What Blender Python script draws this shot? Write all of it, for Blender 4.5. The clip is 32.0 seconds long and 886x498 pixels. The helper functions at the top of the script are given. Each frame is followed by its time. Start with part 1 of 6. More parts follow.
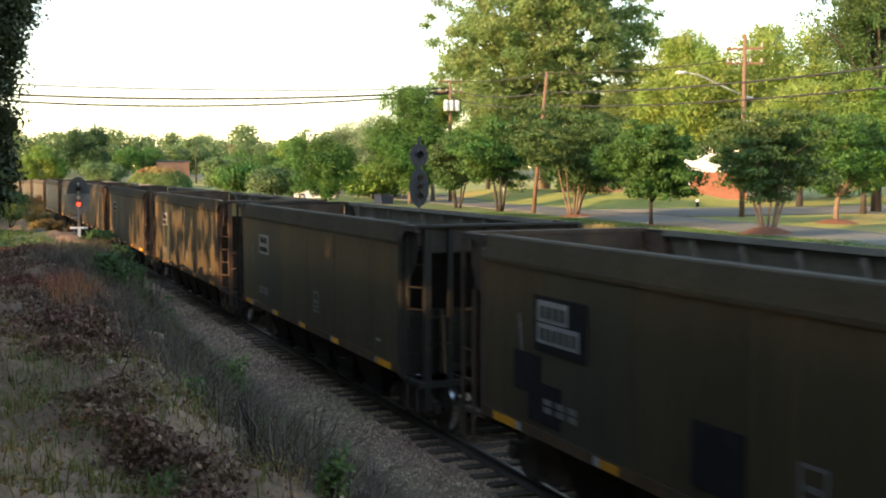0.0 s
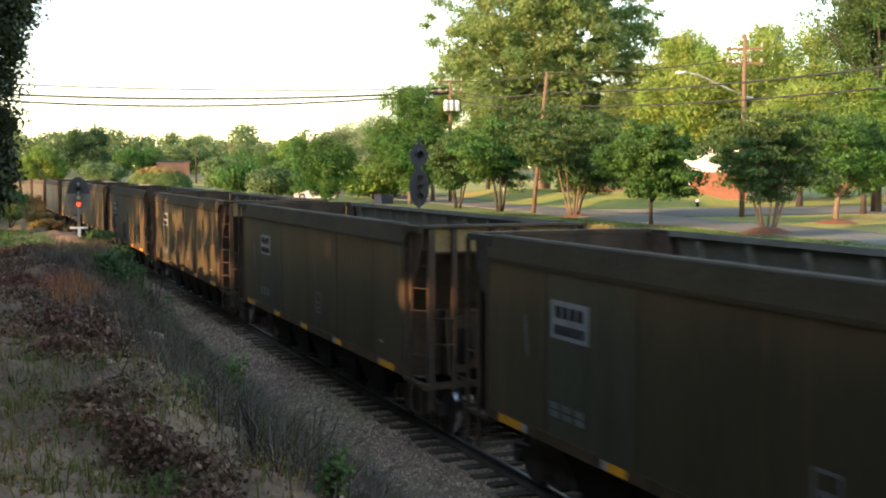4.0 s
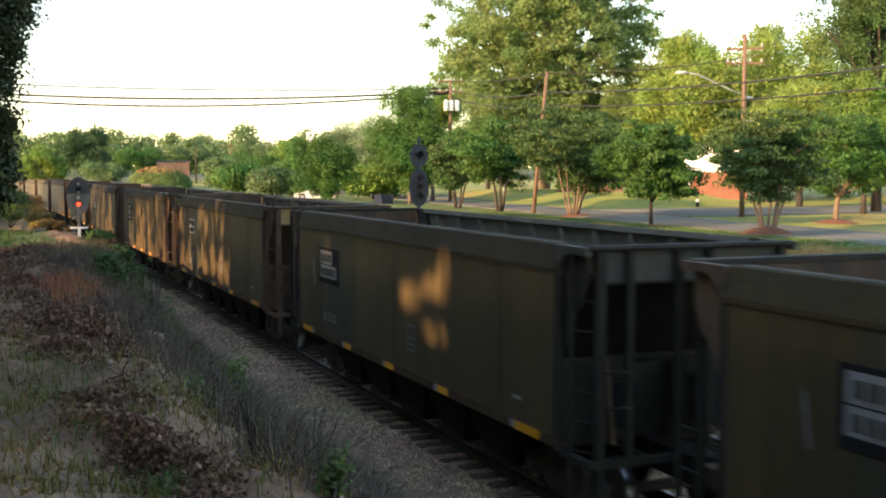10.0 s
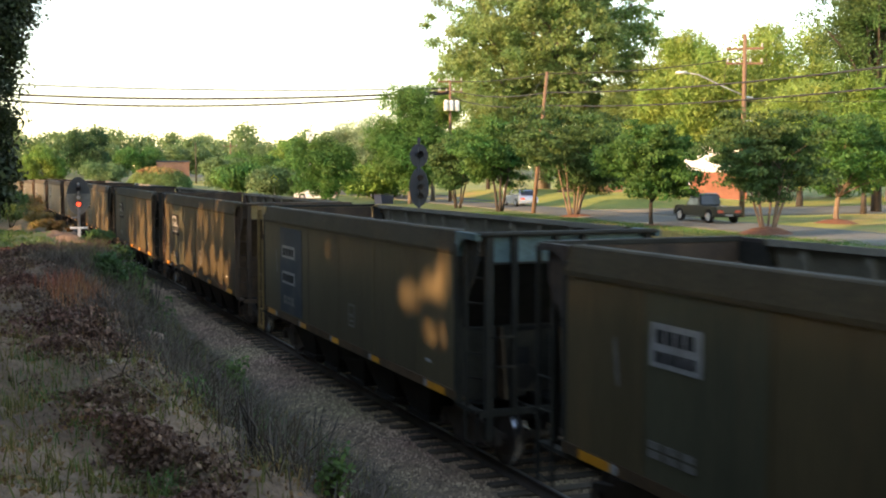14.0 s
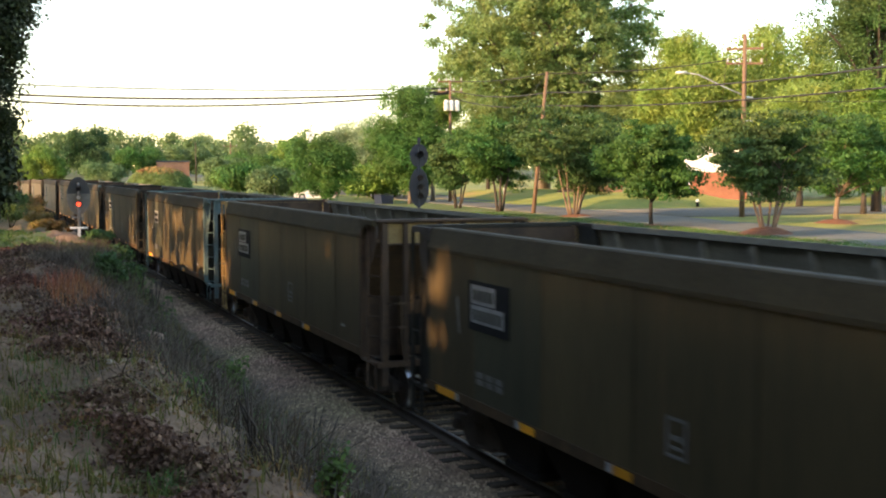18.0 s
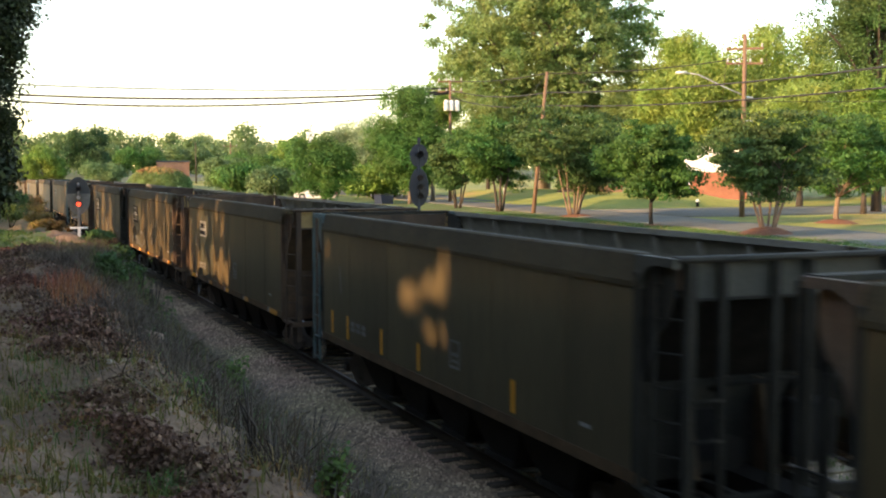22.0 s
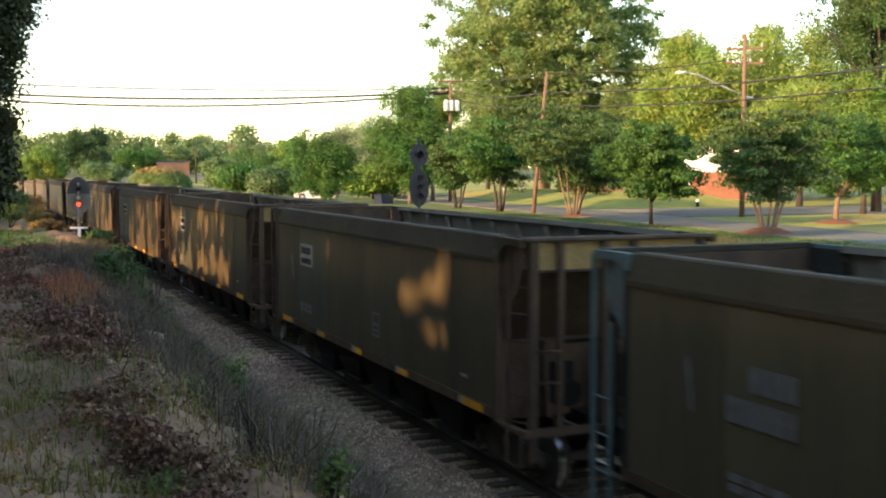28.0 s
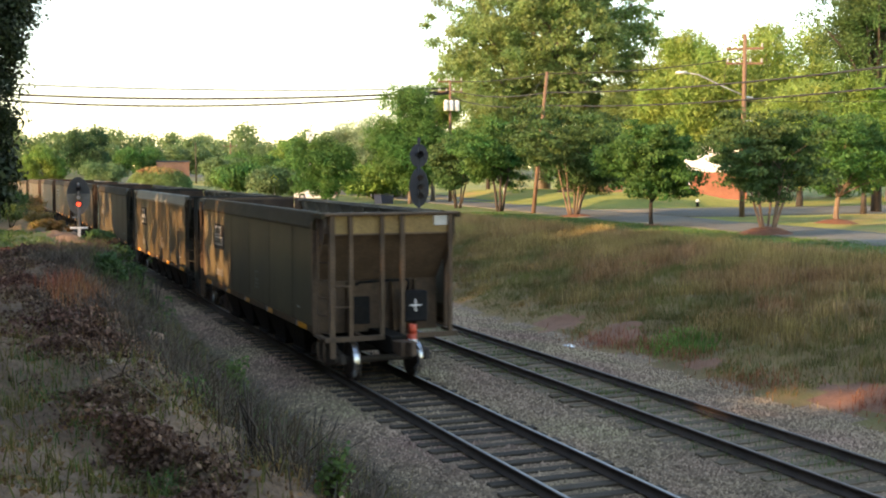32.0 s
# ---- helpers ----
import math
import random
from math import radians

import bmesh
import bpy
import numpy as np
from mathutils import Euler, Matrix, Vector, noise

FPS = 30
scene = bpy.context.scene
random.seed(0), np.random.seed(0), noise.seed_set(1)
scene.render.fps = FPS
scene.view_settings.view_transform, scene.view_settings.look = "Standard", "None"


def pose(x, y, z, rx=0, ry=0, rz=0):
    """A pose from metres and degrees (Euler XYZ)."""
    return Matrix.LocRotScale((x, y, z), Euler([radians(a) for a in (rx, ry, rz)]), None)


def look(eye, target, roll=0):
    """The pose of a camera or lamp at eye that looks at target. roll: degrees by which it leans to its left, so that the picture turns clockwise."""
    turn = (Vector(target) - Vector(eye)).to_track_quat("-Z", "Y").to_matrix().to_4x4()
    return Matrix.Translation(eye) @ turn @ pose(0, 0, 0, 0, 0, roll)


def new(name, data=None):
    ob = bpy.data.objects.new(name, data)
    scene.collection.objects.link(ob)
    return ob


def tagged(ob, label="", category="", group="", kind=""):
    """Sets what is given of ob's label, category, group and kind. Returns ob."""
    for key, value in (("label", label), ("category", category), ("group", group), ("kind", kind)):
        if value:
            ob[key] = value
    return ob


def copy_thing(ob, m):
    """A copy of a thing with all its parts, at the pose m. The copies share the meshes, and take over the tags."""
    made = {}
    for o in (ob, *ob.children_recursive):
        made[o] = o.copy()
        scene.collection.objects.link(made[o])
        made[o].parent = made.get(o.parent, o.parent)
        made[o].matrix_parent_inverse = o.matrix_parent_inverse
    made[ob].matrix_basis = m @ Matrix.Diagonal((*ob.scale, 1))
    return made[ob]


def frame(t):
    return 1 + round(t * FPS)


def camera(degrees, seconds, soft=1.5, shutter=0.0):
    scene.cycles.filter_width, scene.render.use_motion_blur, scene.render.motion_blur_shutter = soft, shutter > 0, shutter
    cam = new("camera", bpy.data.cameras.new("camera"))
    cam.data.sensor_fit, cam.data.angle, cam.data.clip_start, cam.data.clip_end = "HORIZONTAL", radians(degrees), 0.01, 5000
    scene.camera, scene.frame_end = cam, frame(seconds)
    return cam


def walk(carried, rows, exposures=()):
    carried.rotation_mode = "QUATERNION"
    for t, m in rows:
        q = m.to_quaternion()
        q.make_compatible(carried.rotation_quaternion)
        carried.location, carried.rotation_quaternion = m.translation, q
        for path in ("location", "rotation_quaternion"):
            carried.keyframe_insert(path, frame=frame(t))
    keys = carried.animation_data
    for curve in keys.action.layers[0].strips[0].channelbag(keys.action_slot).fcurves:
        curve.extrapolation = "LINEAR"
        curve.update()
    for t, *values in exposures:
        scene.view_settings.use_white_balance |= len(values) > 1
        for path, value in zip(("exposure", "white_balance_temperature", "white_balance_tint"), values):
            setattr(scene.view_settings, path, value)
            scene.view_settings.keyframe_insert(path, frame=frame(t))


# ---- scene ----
cam = camera(42.2, 32.0, soft=2.0, shutter=0.35)
EYE = (-8.78, 0.0, 4.80)
STAND = Matrix.Translation(EYE) @ pose(0, 0, 0, 90 - 4.02, 0, -22.75)
EXPOSURE = 2.0
walk(cam, [(0.0, STAND), (32.0, STAND)], exposures=[(0.0, EXPOSURE, 8000, 15), (32.0, EXPOSURE, 8000, 15)])

# ---- light ----
SUN_ELEV, SUN_AZ = radians(16.5), radians(-103.0)
to_sun = Vector((math.sin(SUN_AZ) * math.cos(SUN_ELEV), math.cos(SUN_AZ) * math.cos(SUN_ELEV), math.sin(SUN_ELEV)))
world = bpy.data.worlds.new("sky")
scene.world = world
world.use_nodes = True
wt = world.node_tree
sky = wt.nodes.new("ShaderNodeTexSky")
sky.sky_type = "NISHITA"
sky.sun_disc = False
sky.sun_elevation, sky.sun_rotation = SUN_ELEV, SUN_AZ
sky.air_density, sky.dust_density, sky.ozone_density = 1.0, 0.3, 1.4
wt.nodes["Background"].inputs["Strength"].default_value = 0.15
wt.links.new(sky.outputs[0], wt.nodes["Background"].inputs["Color"])
sun = new("sun", bpy.data.lights.new("sun", "SUN"))
sun.data.energy, sun.data.angle, sun.data.color = 2.9, radians(1.2), (1.0, 0.69, 0.42)
sun.matrix_basis = look((0, 0, 60), Vector((0, 0, 60)) - to_sun)


# ---- materials ----
def surface(name, c1, c2, scale=4.0, rough=0.85, bump=0.2, metallic=0.0, fine=40.0, stretch=(1, 1, 1), stain=None, vary=0.0,
            world_space=False, gloss=0.5, cells=0.0):
    m = bpy.data.materials.new(name)
    m.use_nodes = True
    nt = m.node_tree
    n, l = nt.nodes, nt.links
    b = n["Principled BSDF"]
    b.inputs["Roughness"].default_value, b.inputs["Metallic"].default_value = rough, metallic
    b.inputs["Specular IOR Level"].default_value = gloss
    if world_space:
        co = n.new("ShaderNodeNewGeometry").outputs["Position"]
    else:
        co = n.new("ShaderNodeTexCoord").outputs["Object"]
    mp = n.new("ShaderNodeMapping")
    mp.inputs["Scale"].default_value = stretch
    l.new(co, mp.inputs["Vector"])
    big = n.new("ShaderNodeTexNoise")
    big.inputs["Scale"].default_value, big.inputs["Detail"].default_value = scale, 6
    big.inputs["Roughness"].default_value = 0.65
    l.new(mp.outputs[0], big.inputs["Vector"])
    ramp = n.new("ShaderNodeValToRGB")
    ramp.color_ramp.elements[0].position, ramp.color_ramp.elements[1].position = 0.32, 0.68
    ramp.color_ramp.elements[0].color, ramp.color_ramp.elements[1].color = (*c1, 1), (*c2, 1)
    l.new(big.outputs[0], ramp.inputs[0])
    out = ramp.outputs[0]
    small = n.new("ShaderNodeTexNoise")
    small.inputs["Scale"].default_value, small.inputs["Detail"].default_value = fine, 4
    l.new(mp.outputs[0], small.inputs["Vector"])
    if stain:
        st = n.new("ShaderNodeTexNoise")
        st.inputs["Scale"].default_value, st.inputs["Detail"].default_value = scale * 0.37, 8
        st.inputs["Roughness"].default_value = 0.75
        l.new(mp.outputs[0], st.inputs["Vector"])
        sr = n.new("ShaderNodeValToRGB")
        sr.color_ramp.elements[0].position, sr.color_ramp.elements[1].position = 0.52, 0.66
        l.new(st.outputs[0], sr.inputs[0])
        mx = n.new("ShaderNodeMix")
        mx.data_type = "RGBA"
        l.new(sr.outputs[0], mx.inputs[0])
        l.new(out, mx.inputs[6])
        mx.inputs[7].default_value = (*stain, 1)
        out = mx.outputs[2]
    grain = n.new("ShaderNodeMath")
    grain.operation = "MULTIPLY_ADD"
    grain.inputs[1].default_value, grain.inputs[2].default_value = 0.9, 0.55
    l.new(small.outputs[0], grain.inputs[0])
    val = grain.outputs[0]
    if cells:      # single stones, each of its own shade
        vo = n.new("ShaderNodeTexVoronoi")
        vo.inputs["Scale"].default_value = cells
        l.new(mp.outputs[0], vo.inputs["Vector"])
        sep = n.new("ShaderNodeSeparateColor")
        l.new(vo.outputs["Color"], sep.inputs[0])
        cm = n.new("ShaderNodeMath")
        cm.operation = "MULTIPLY_ADD"
        cm.inputs[1].default_value, cm.inputs[2].default_value = 1.0, 0.45
        l.new(sep.outputs[0], cm.inputs[0])
        cp = n.new("ShaderNodeMath")
        cp.operation = "MULTIPLY"
        l.new(val, cp.inputs[0])
        l.new(cm.outputs[0], cp.inputs[1])
        val = cp.outputs[0]
    if vary:
        info = n.new("ShaderNodeObjectInfo")
        mr = n.new("ShaderNodeMath")
        mr.operation = "MULTIPLY_ADD"
        mr.inputs[1].default_value, mr.inputs[2].default_value = 2 * vary, 1 - vary
        l.new(info.outputs["Random"], mr.inputs[0])
        pr = n.new("ShaderNodeMath")
        pr.operation = "MULTIPLY"
        l.new(val, pr.inputs[0])
        l.new(mr.outputs[0], pr.inputs[1])
        val = pr.outputs[0]
    hsv = n.new("ShaderNodeHueSaturation")
    l.new(out, hsv.inputs["Color"])
    l.new(val, hsv.inputs["Value"])
    l.new(hsv.outputs[0], b.inputs["Base Color"])
    if bump:
        bp = n.new("ShaderNodeBump")
        bp.inputs["Strength"].default_value, bp.inputs["Distance"].default_value = bump, 0.03
        l.new(small.outputs[0], bp.inputs["Height"])
        l.new(bp.outputs[0], b.inputs["Normal"])
    return m


def foliage(name, c1, c2, c3, through_light=0.35, rough=0.6):
    """Leaves that differ one by one and let some light through."""
    m = bpy.data.materials.new(name)
    m.use_nodes = True
    n, l = m.node_tree.nodes, m.node_tree.links
    b = n["Principled BSDF"]
    b.inputs["Roughness"].default_value = rough
    b.inputs["Specular IOR Level"].default_value = 0.3
    geo = n.new("ShaderNodeNewGeometry")
    ramp = n.new("ShaderNodeValToRGB")
    e = ramp.color_ramp.elements
    e[0].color, e[1].color = (*c1, 1), (*c3, 1)
    mid = e.new(0.5)
    mid.color = (*c2, 1)
    l.new(geo.outputs["Random Per Island"], ramp.inputs[0])
    big = n.new("ShaderNodeTexNoise")
    big.inputs["Scale"].default_value, big.inputs["Detail"].default_value = 0.45, 3
    l.new(geo.outputs["Position"], big.inputs["Vector"])
    ma = n.new("ShaderNodeMath")
    ma.operation = "MULTIPLY_ADD"
    ma.inputs[1].default_value, ma.inputs[2].default_value = 1.1, 0.45
    l.new(big.outputs[0], ma.inputs[0])
    hsv = n.new("ShaderNodeHueSaturation")
    l.new(ramp.outputs[0], hsv.inputs["Color"])
    l.new(ma.outputs[0], hsv.inputs["Value"])
    tone = n.new("ShaderNodeTexNoise")
    tone.inputs["Scale"].default_value = 0.3
    l.new(geo.outputs["Position"], tone.inputs["Vector"])
    th = n.new("ShaderNodeMath")
    th.operation = "MULTIPLY_ADD"
    th.inputs[1].default_value, th.inputs[2].default_value = 0.14, 0.43
    l.new(tone.outputs[0], th.inputs[0])
    l.new(th.outputs[0], hsv.inputs["Hue"])
    l.new(hsv.outputs[0], b.inputs["Base Color"])
    tr = n.new("ShaderNodeBsdfTranslucent")
    l.new(hsv.outputs[0], tr.inputs["Color"])
    mix = n.new("ShaderNodeMixShader")
    mix.inputs[0].default_value = through_light
    l.new(b.outputs[0], mix.inputs[1])
    l.new(tr.outputs[0], mix.inputs[2])
    l.new(mix.outputs[0], n["Material Output"].inputs["Surface"])
    return m


def glowing(name, color, strength):
    m = bpy.data.materials.new(name)
    m.use_nodes = True
    b = m.node_tree.nodes["Principled BSDF"]
    b.inputs["Base Color"].default_value = (*color, 1)
    b.inputs["Emission Color"].default_value = (*color, 1)
    b.inputs["Emission Strength"].default_value = strength
    return m


def glassy(name, color):
    m = bpy.data.materials.new(name)
    m.use_nodes = True
    b = m.node_tree.nodes["Principled BSDF"]
    b.inputs["Base Color"].default_value = (*color, 1)
    b.inputs["Roughness"].default_value = 0.05
    b.inputs["Specular IOR Level"].default_value = 0.8
    return m


UP = (1, 1, 0.12)
M_DIRT = surface("bank_soil", (0.1418, 0.0854, 0.0504), (0.3120, 0.1952, 0.1187), 0.8, 0.95, 1.0, fine=22, stain=(0.0900, 0.0670, 0.0340), world_space=True)
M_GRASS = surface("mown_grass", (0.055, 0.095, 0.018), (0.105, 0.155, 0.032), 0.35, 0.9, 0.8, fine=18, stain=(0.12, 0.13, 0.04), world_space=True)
# lighter, yellower grass: sunshine put into the colour
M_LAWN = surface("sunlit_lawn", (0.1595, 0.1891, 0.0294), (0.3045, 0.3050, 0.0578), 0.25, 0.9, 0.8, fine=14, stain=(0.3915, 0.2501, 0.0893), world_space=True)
M_SLOPE = surface("dry_slope_grass", (0.1260, 0.0843, 0.0299), (0.2800, 0.1735, 0.0658), 0.45, 0.95, 0.9, fine=20, stain=(0.1330, 0.1302, 0.0279), world_space=True)
M_BALLAST = surface("ballast_bed", (0.1892, 0.1247, 0.0753), (0.3209, 0.2198, 0.1328), 2.2, 0.9, 1.0, fine=26, cells=24.0, stain=(0.1720, 0.1069, 0.0626), world_space=True)
M_STONE = surface("crushed_stone", (0.175, 0.138, 0.096), (0.390, 0.318, 0.230), 9.0, 0.85, 0.3, fine=50, world_space=True)
M_FAR = surface("far_ground", (0.06, 0.09, 0.03), (0.14, 0.15, 0.06), 0.05, 0.95, 0.3, fine=2, world_space=True)
M_ROAD = surface("worn_asphalt", (0.1050, 0.1051, 0.0873), (0.1500, 0.1499, 0.1242), 0.4, 0.85, 0.3, fine=30, stain=(0.0850, 0.0847, 0.0711), world_space=True)
M_RAIL = surface("rusty_rail", (0.032, 0.022, 0.017), (0.062, 0.042, 0.031), 3.0, 0.75, 0.2, fine=60)
M_HEAD = surface("worn_rail_head", (0.24, 0.235, 0.23), (0.34, 0.335, 0.33), 2.0, 0.42, 0.05, metallic=1.0)
M_HEAD2 = surface("dull_rail_head", (0.12, 0.09, 0.075), (0.2, 0.16, 0.14), 2.0, 0.5, 0.1, metallic=0.6)
M_TIE = surface("creosoted_wood", (0.0350, 0.0262, 0.0170), (0.0920, 0.0690, 0.0450), 3.0, 0.9, 0.6, fine=35, stretch=(0.4, 3, 3), vary=0.35)
M_TIE2 = surface("weathered_tie_wood", (0.1092, 0.0809, 0.0493), (0.2294, 0.1725, 0.1056), 3.0, 0.9, 0.6, fine=35, stretch=(0.4, 3, 3), vary=0.35)
M_BODY = surface("weathered_black_paint", (0.0520, 0.0381, 0.0171), (0.0835, 0.0601, 0.0273), 1.6, 0.62, 0.06, fine=24, stretch=(0.35, 1, 0.09), stain=(0.1138, 0.0693, 0.0301), vary=0.26, gloss=0.4)
M_BODY2 = surface("faded_brown_paint", (0.0669, 0.0521, 0.0261), (0.0985, 0.0756, 0.0376), 1.6, 0.62, 0.06, fine=24, stretch=(0.35, 1, 0.09), stain=(0.1014, 0.0720, 0.0369), vary=0.22, gloss=0.4)
M_BODYG = surface("dark_green_black_paint", (0.0430, 0.0405, 0.0230), (0.0650, 0.0620, 0.0350), 1.6, 0.62, 0.06, fine=24, stretch=(0.35, 1, 0.09), stain=(0.0850, 0.0640, 0.0330), vary=0.2, gloss=0.4)
M_CHORD = surface("dusty_top_chord", (0.0480, 0.0365, 0.0195), (0.0700, 0.0535, 0.0290), 1.2, 0.85, 0.05, fine=20, stain=(0.0560, 0.0440, 0.0250), vary=0.12, gloss=0.2)
M_SILL = surface("rusted_side_sill", (0.0640, 0.0370, 0.0180), (0.1080, 0.0640, 0.0310), 2.5, 0.75, 0.08, fine=26, stain=(0.0480, 0.0330, 0.0180), vary=0.2, gloss=0.3)
M_SILVER = surface("bare_grey_chord", (0.0887, 0.0800, 0.0622), (0.1220, 0.1101, 0.0850), 1.2, 0.55, 0.05, fine=20, stain=(0.1037, 0.0870, 0.0677))
M_INSIDE = surface("scoured_inside", (0.1250, 0.1156, 0.0880), (0.1950, 0.1813, 0.1364), 1.5, 0.6, 0.08, fine=18, stain=(0.1350, 0.1176, 0.0836))
M_CREAM = surface("soiled_cream_panel", (0.2717, 0.1720, 0.0612), (0.3762, 0.2460, 0.0918), 1.8, 0.75, 0.05, fine=22, stain=(0.1881, 0.1160, 0.0476), vary=0.15)
M_GREY = surface("dirty_grey_panel", (0.0393, 0.0378, 0.0289), (0.0618, 0.0594, 0.0453), 1.8, 0.7, 0.05, fine=22, stain=(0.0506, 0.0462, 0.0328), vary=0.1)
M_TEAL = surface("faded_teal_paint", (0.055, 0.10, 0.10), (0.10, 0.16, 0.157), 1.8, 0.7, 0.05, fine=22, stain=(0.11, 0.10, 0.085))
M_BLUE = surface("slate_blue_patch", (0.022, 0.034, 0.045), (0.036, 0.05, 0.062), 1.5, 0.7, 0.04, fine=22, stain=(0.07, 0.07, 0.065))
M_RUST = surface("rusty_steel", (0.059, 0.037, 0.020), (0.109, 0.067, 0.036), 2.5, 0.85, 0.1, fine=30, stain=(0.038, 0.028, 0.019), vary=0.2)
M_POST = surface("dark_rusty_post", (0.030, 0.021, 0.015), (0.052, 0.036, 0.026), 2.5, 0.85, 0.1, fine=30, stain=(0.02, 0.016, 0.013), vary=0.2)
M_POSTG = surface("dark_grey_post", (0.020, 0.0188, 0.0150), (0.035, 0.0330, 0.0262), 2.5, 0.85, 0.1, fine=30, gloss=0.25, stain=(0.022, 0.020, 0.016), vary=0.2)
M_POST2 = surface("brown_rusty_post", (0.0550, 0.0330, 0.0199), (0.0990, 0.0580, 0.0333), 2.5, 0.85, 0.1, fine=30, stain=(0.0330, 0.0220, 0.0152), vary=0.2)
M_ENDRUST = surface("brown_end_paint", (0.0800, 0.0505, 0.0313), (0.1436, 0.0914, 0.0557), 2.2, 0.85, 0.1, fine=26, stain=(0.060, 0.042, 0.028), vary=0.15)
M_LIP = surface("scoured_grey_lip", (0.150, 0.140, 0.112), (0.215, 0.200, 0.160), 1.5, 0.7, 0.06, fine=18, stain=(0.12, 0.105, 0.08))
# soot black of the underframe, also the painted shade of some slope sheets
M_UNDER = surface("sooty_shaded_steel", (0.010, 0.009, 0.008), (0.02, 0.018, 0.016), 3.0, 0.85, 0.1, fine=30, gloss=0.15)
M_BLACK = surface("black_patch", (0.012, 0.012, 0.013), (0.022, 0.021, 0.021), 3.0, 0.8, 0.03, fine=30, gloss=0.15)
M_TAPE = surface("yellow_reflector", (0.66, 0.25, 0.012), (0.80, 0.34, 0.02), 4.0, 0.4, 0.02, fine=30, stain=(0.4, 0.24, 0.06), vary=0.3)
M_WHITE = surface("white_stencil", (0.2184, 0.2184, 0.2145), (0.3276, 0.3276, 0.3198), 5.0, 0.7, 0.02, fine=30, stain=(0.2, 0.19, 0.18))
M_FAINT = surface("faint_stencil", (0.1200, 0.1120, 0.1040), (0.1920, 0.1840, 0.1680), 5.0, 0.7, 0.02, fine=30)
M_SCRAWL = surface("chalky_spray_paint", (0.100, 0.095, 0.082), (0.165, 0.157, 0.137), 5.0, 0.8, 0.02, fine=30, gloss=0.2)
M_TREAD = surface("polished_tread", (0.6, 0.6, 0.6), (0.75, 0.75, 0.75), 3.0, 0.18, 0.0, metallic=1.0)
M_WHEEL = surface("dirty_wheel", (0.035, 0.026, 0.02), (0.06, 0.046, 0.036), 4.0, 0.8, 0.1, fine=40)
M_RED = surface("orange_red_paint", (0.62, 0.07, 0.03), (0.75, 0.11, 0.05), 5.0, 0.5, 0.02)
M_SIGNAL = surface("signal_black", (0.022, 0.024, 0.028), (0.034, 0.037, 0.043), 4.0, 0.6, 0.03)
M_SIGGREY = surface("signal_grey", (0.16, 0.15, 0.14), (0.24, 0.23, 0.22), 4.0, 0.6, 0.03)
M_PAINTW = surface("white_paint", (0.72, 0.72, 0.70), (0.82, 0.82, 0.80), 3.0, 0.6, 0.03)
# lighter grey, toned as the target looks where sky light reaches it
M_TARGET = surface("signal_target_grey", (0.12, 0.11, 0.095), (0.17, 0.155, 0.135), 4.0, 0.7, 0.03)
M_INSUL = surface("grey_porcelain", (0.3, 0.3, 0.3), (0.42, 0.42, 0.42), 4.0, 0.4, 0.0)
M_REDLAMP = glowing("red_signal_lens", (1.0, 0.06, 0.03), 1.1)
M_LENS = glassy("dark_lens", (0.03, 0.03, 0.035))
M_BARK = surface("grey_brown_bark", (0.10, 0.08, 0.06), (0.20, 0.165, 0.13), 5.0, 0.95, 0.8, fine=30, stretch=(1, 1, 0.25))
M_BARKD = surface("dark_bark", (0.035, 0.028, 0.022), (0.07, 0.055, 0.044), 5.0, 0.95, 0.8, fine=30, stretch=(1, 1, 0.25))
M_BARKL = surface("smooth_tan_bark", (0.1240, 0.0840, 0.0580), (0.2232, 0.1620, 0.1160), 5.0, 0.9, 0.5, fine=30, stretch=(1, 1, 0.25))
M_POLE = surface("reddish_pole_wood", (0.118, 0.072, 0.045), (0.205, 0.130, 0.084), 4.0, 0.9, 0.4, fine=40, stretch=(1, 1, 0.08))
M_WIRE = surface("black_cable", (0.015, 0.015, 0.016), (0.03, 0.03, 0.03), 5.0, 0.7, 0.0)
M_METAL = surface("galvanised_metal", (0.38, 0.39, 0.40), (0.52, 0.53, 0.54), 4.0, 0.45, 0.03, metallic=0.5)
M_BRICK = surface("red_brick_wall", (0.225, 0.092, 0.056), (0.300, 0.125, 0.078), 1.0, 0.9, 0.2, fine=12)
M_TAN = surface("tan_brick_wall", (0.16, 0.095, 0.06), (0.22, 0.135, 0.09), 1.0, 0.9, 0.2, fine=12)
M_ROOF = surface("dark_shingles", (0.06, 0.06, 0.065), (0.11, 0.11, 0.115), 2.0, 0.9, 0.3, fine=20)
M_MULCH = surface("reddish_mulch", (0.1275, 0.0510, 0.0270), (0.2167, 0.0900, 0.0480), 4.0, 0.95, 1.0, fine=30, world_space=True)
M_CLAY = surface("red_clay", (0.1860, 0.0810, 0.0425), (0.2604, 0.1296, 0.0750), 1.5, 0.95, 0.8, fine=18, world_space=True)
M_CLOD = surface("pale_pink_clay", (0.30, 0.185, 0.125), (0.44, 0.29, 0.205), 6.0, 0.95, 0.6, fine=24, world_space=True)
M_PINK = surface("faded_pink_brick", (0.3450, 0.1568, 0.0945), (0.4370, 0.2090, 0.1305), 1.0, 0.9, 0.2, fine=12)
F_BROWN = foliage("brown_dead_grass", (0.1326, 0.0752, 0.0308), (0.2340, 0.1340, 0.0550), (0.3744, 0.2255, 0.0968), 0.15, 0.8)
F_OLIVE = foliage("olive_weeds", (0.0828, 0.0876, 0.0209), (0.1380, 0.1352, 0.0355), (0.2138, 0.1867, 0.0575), 0.25, 0.7)
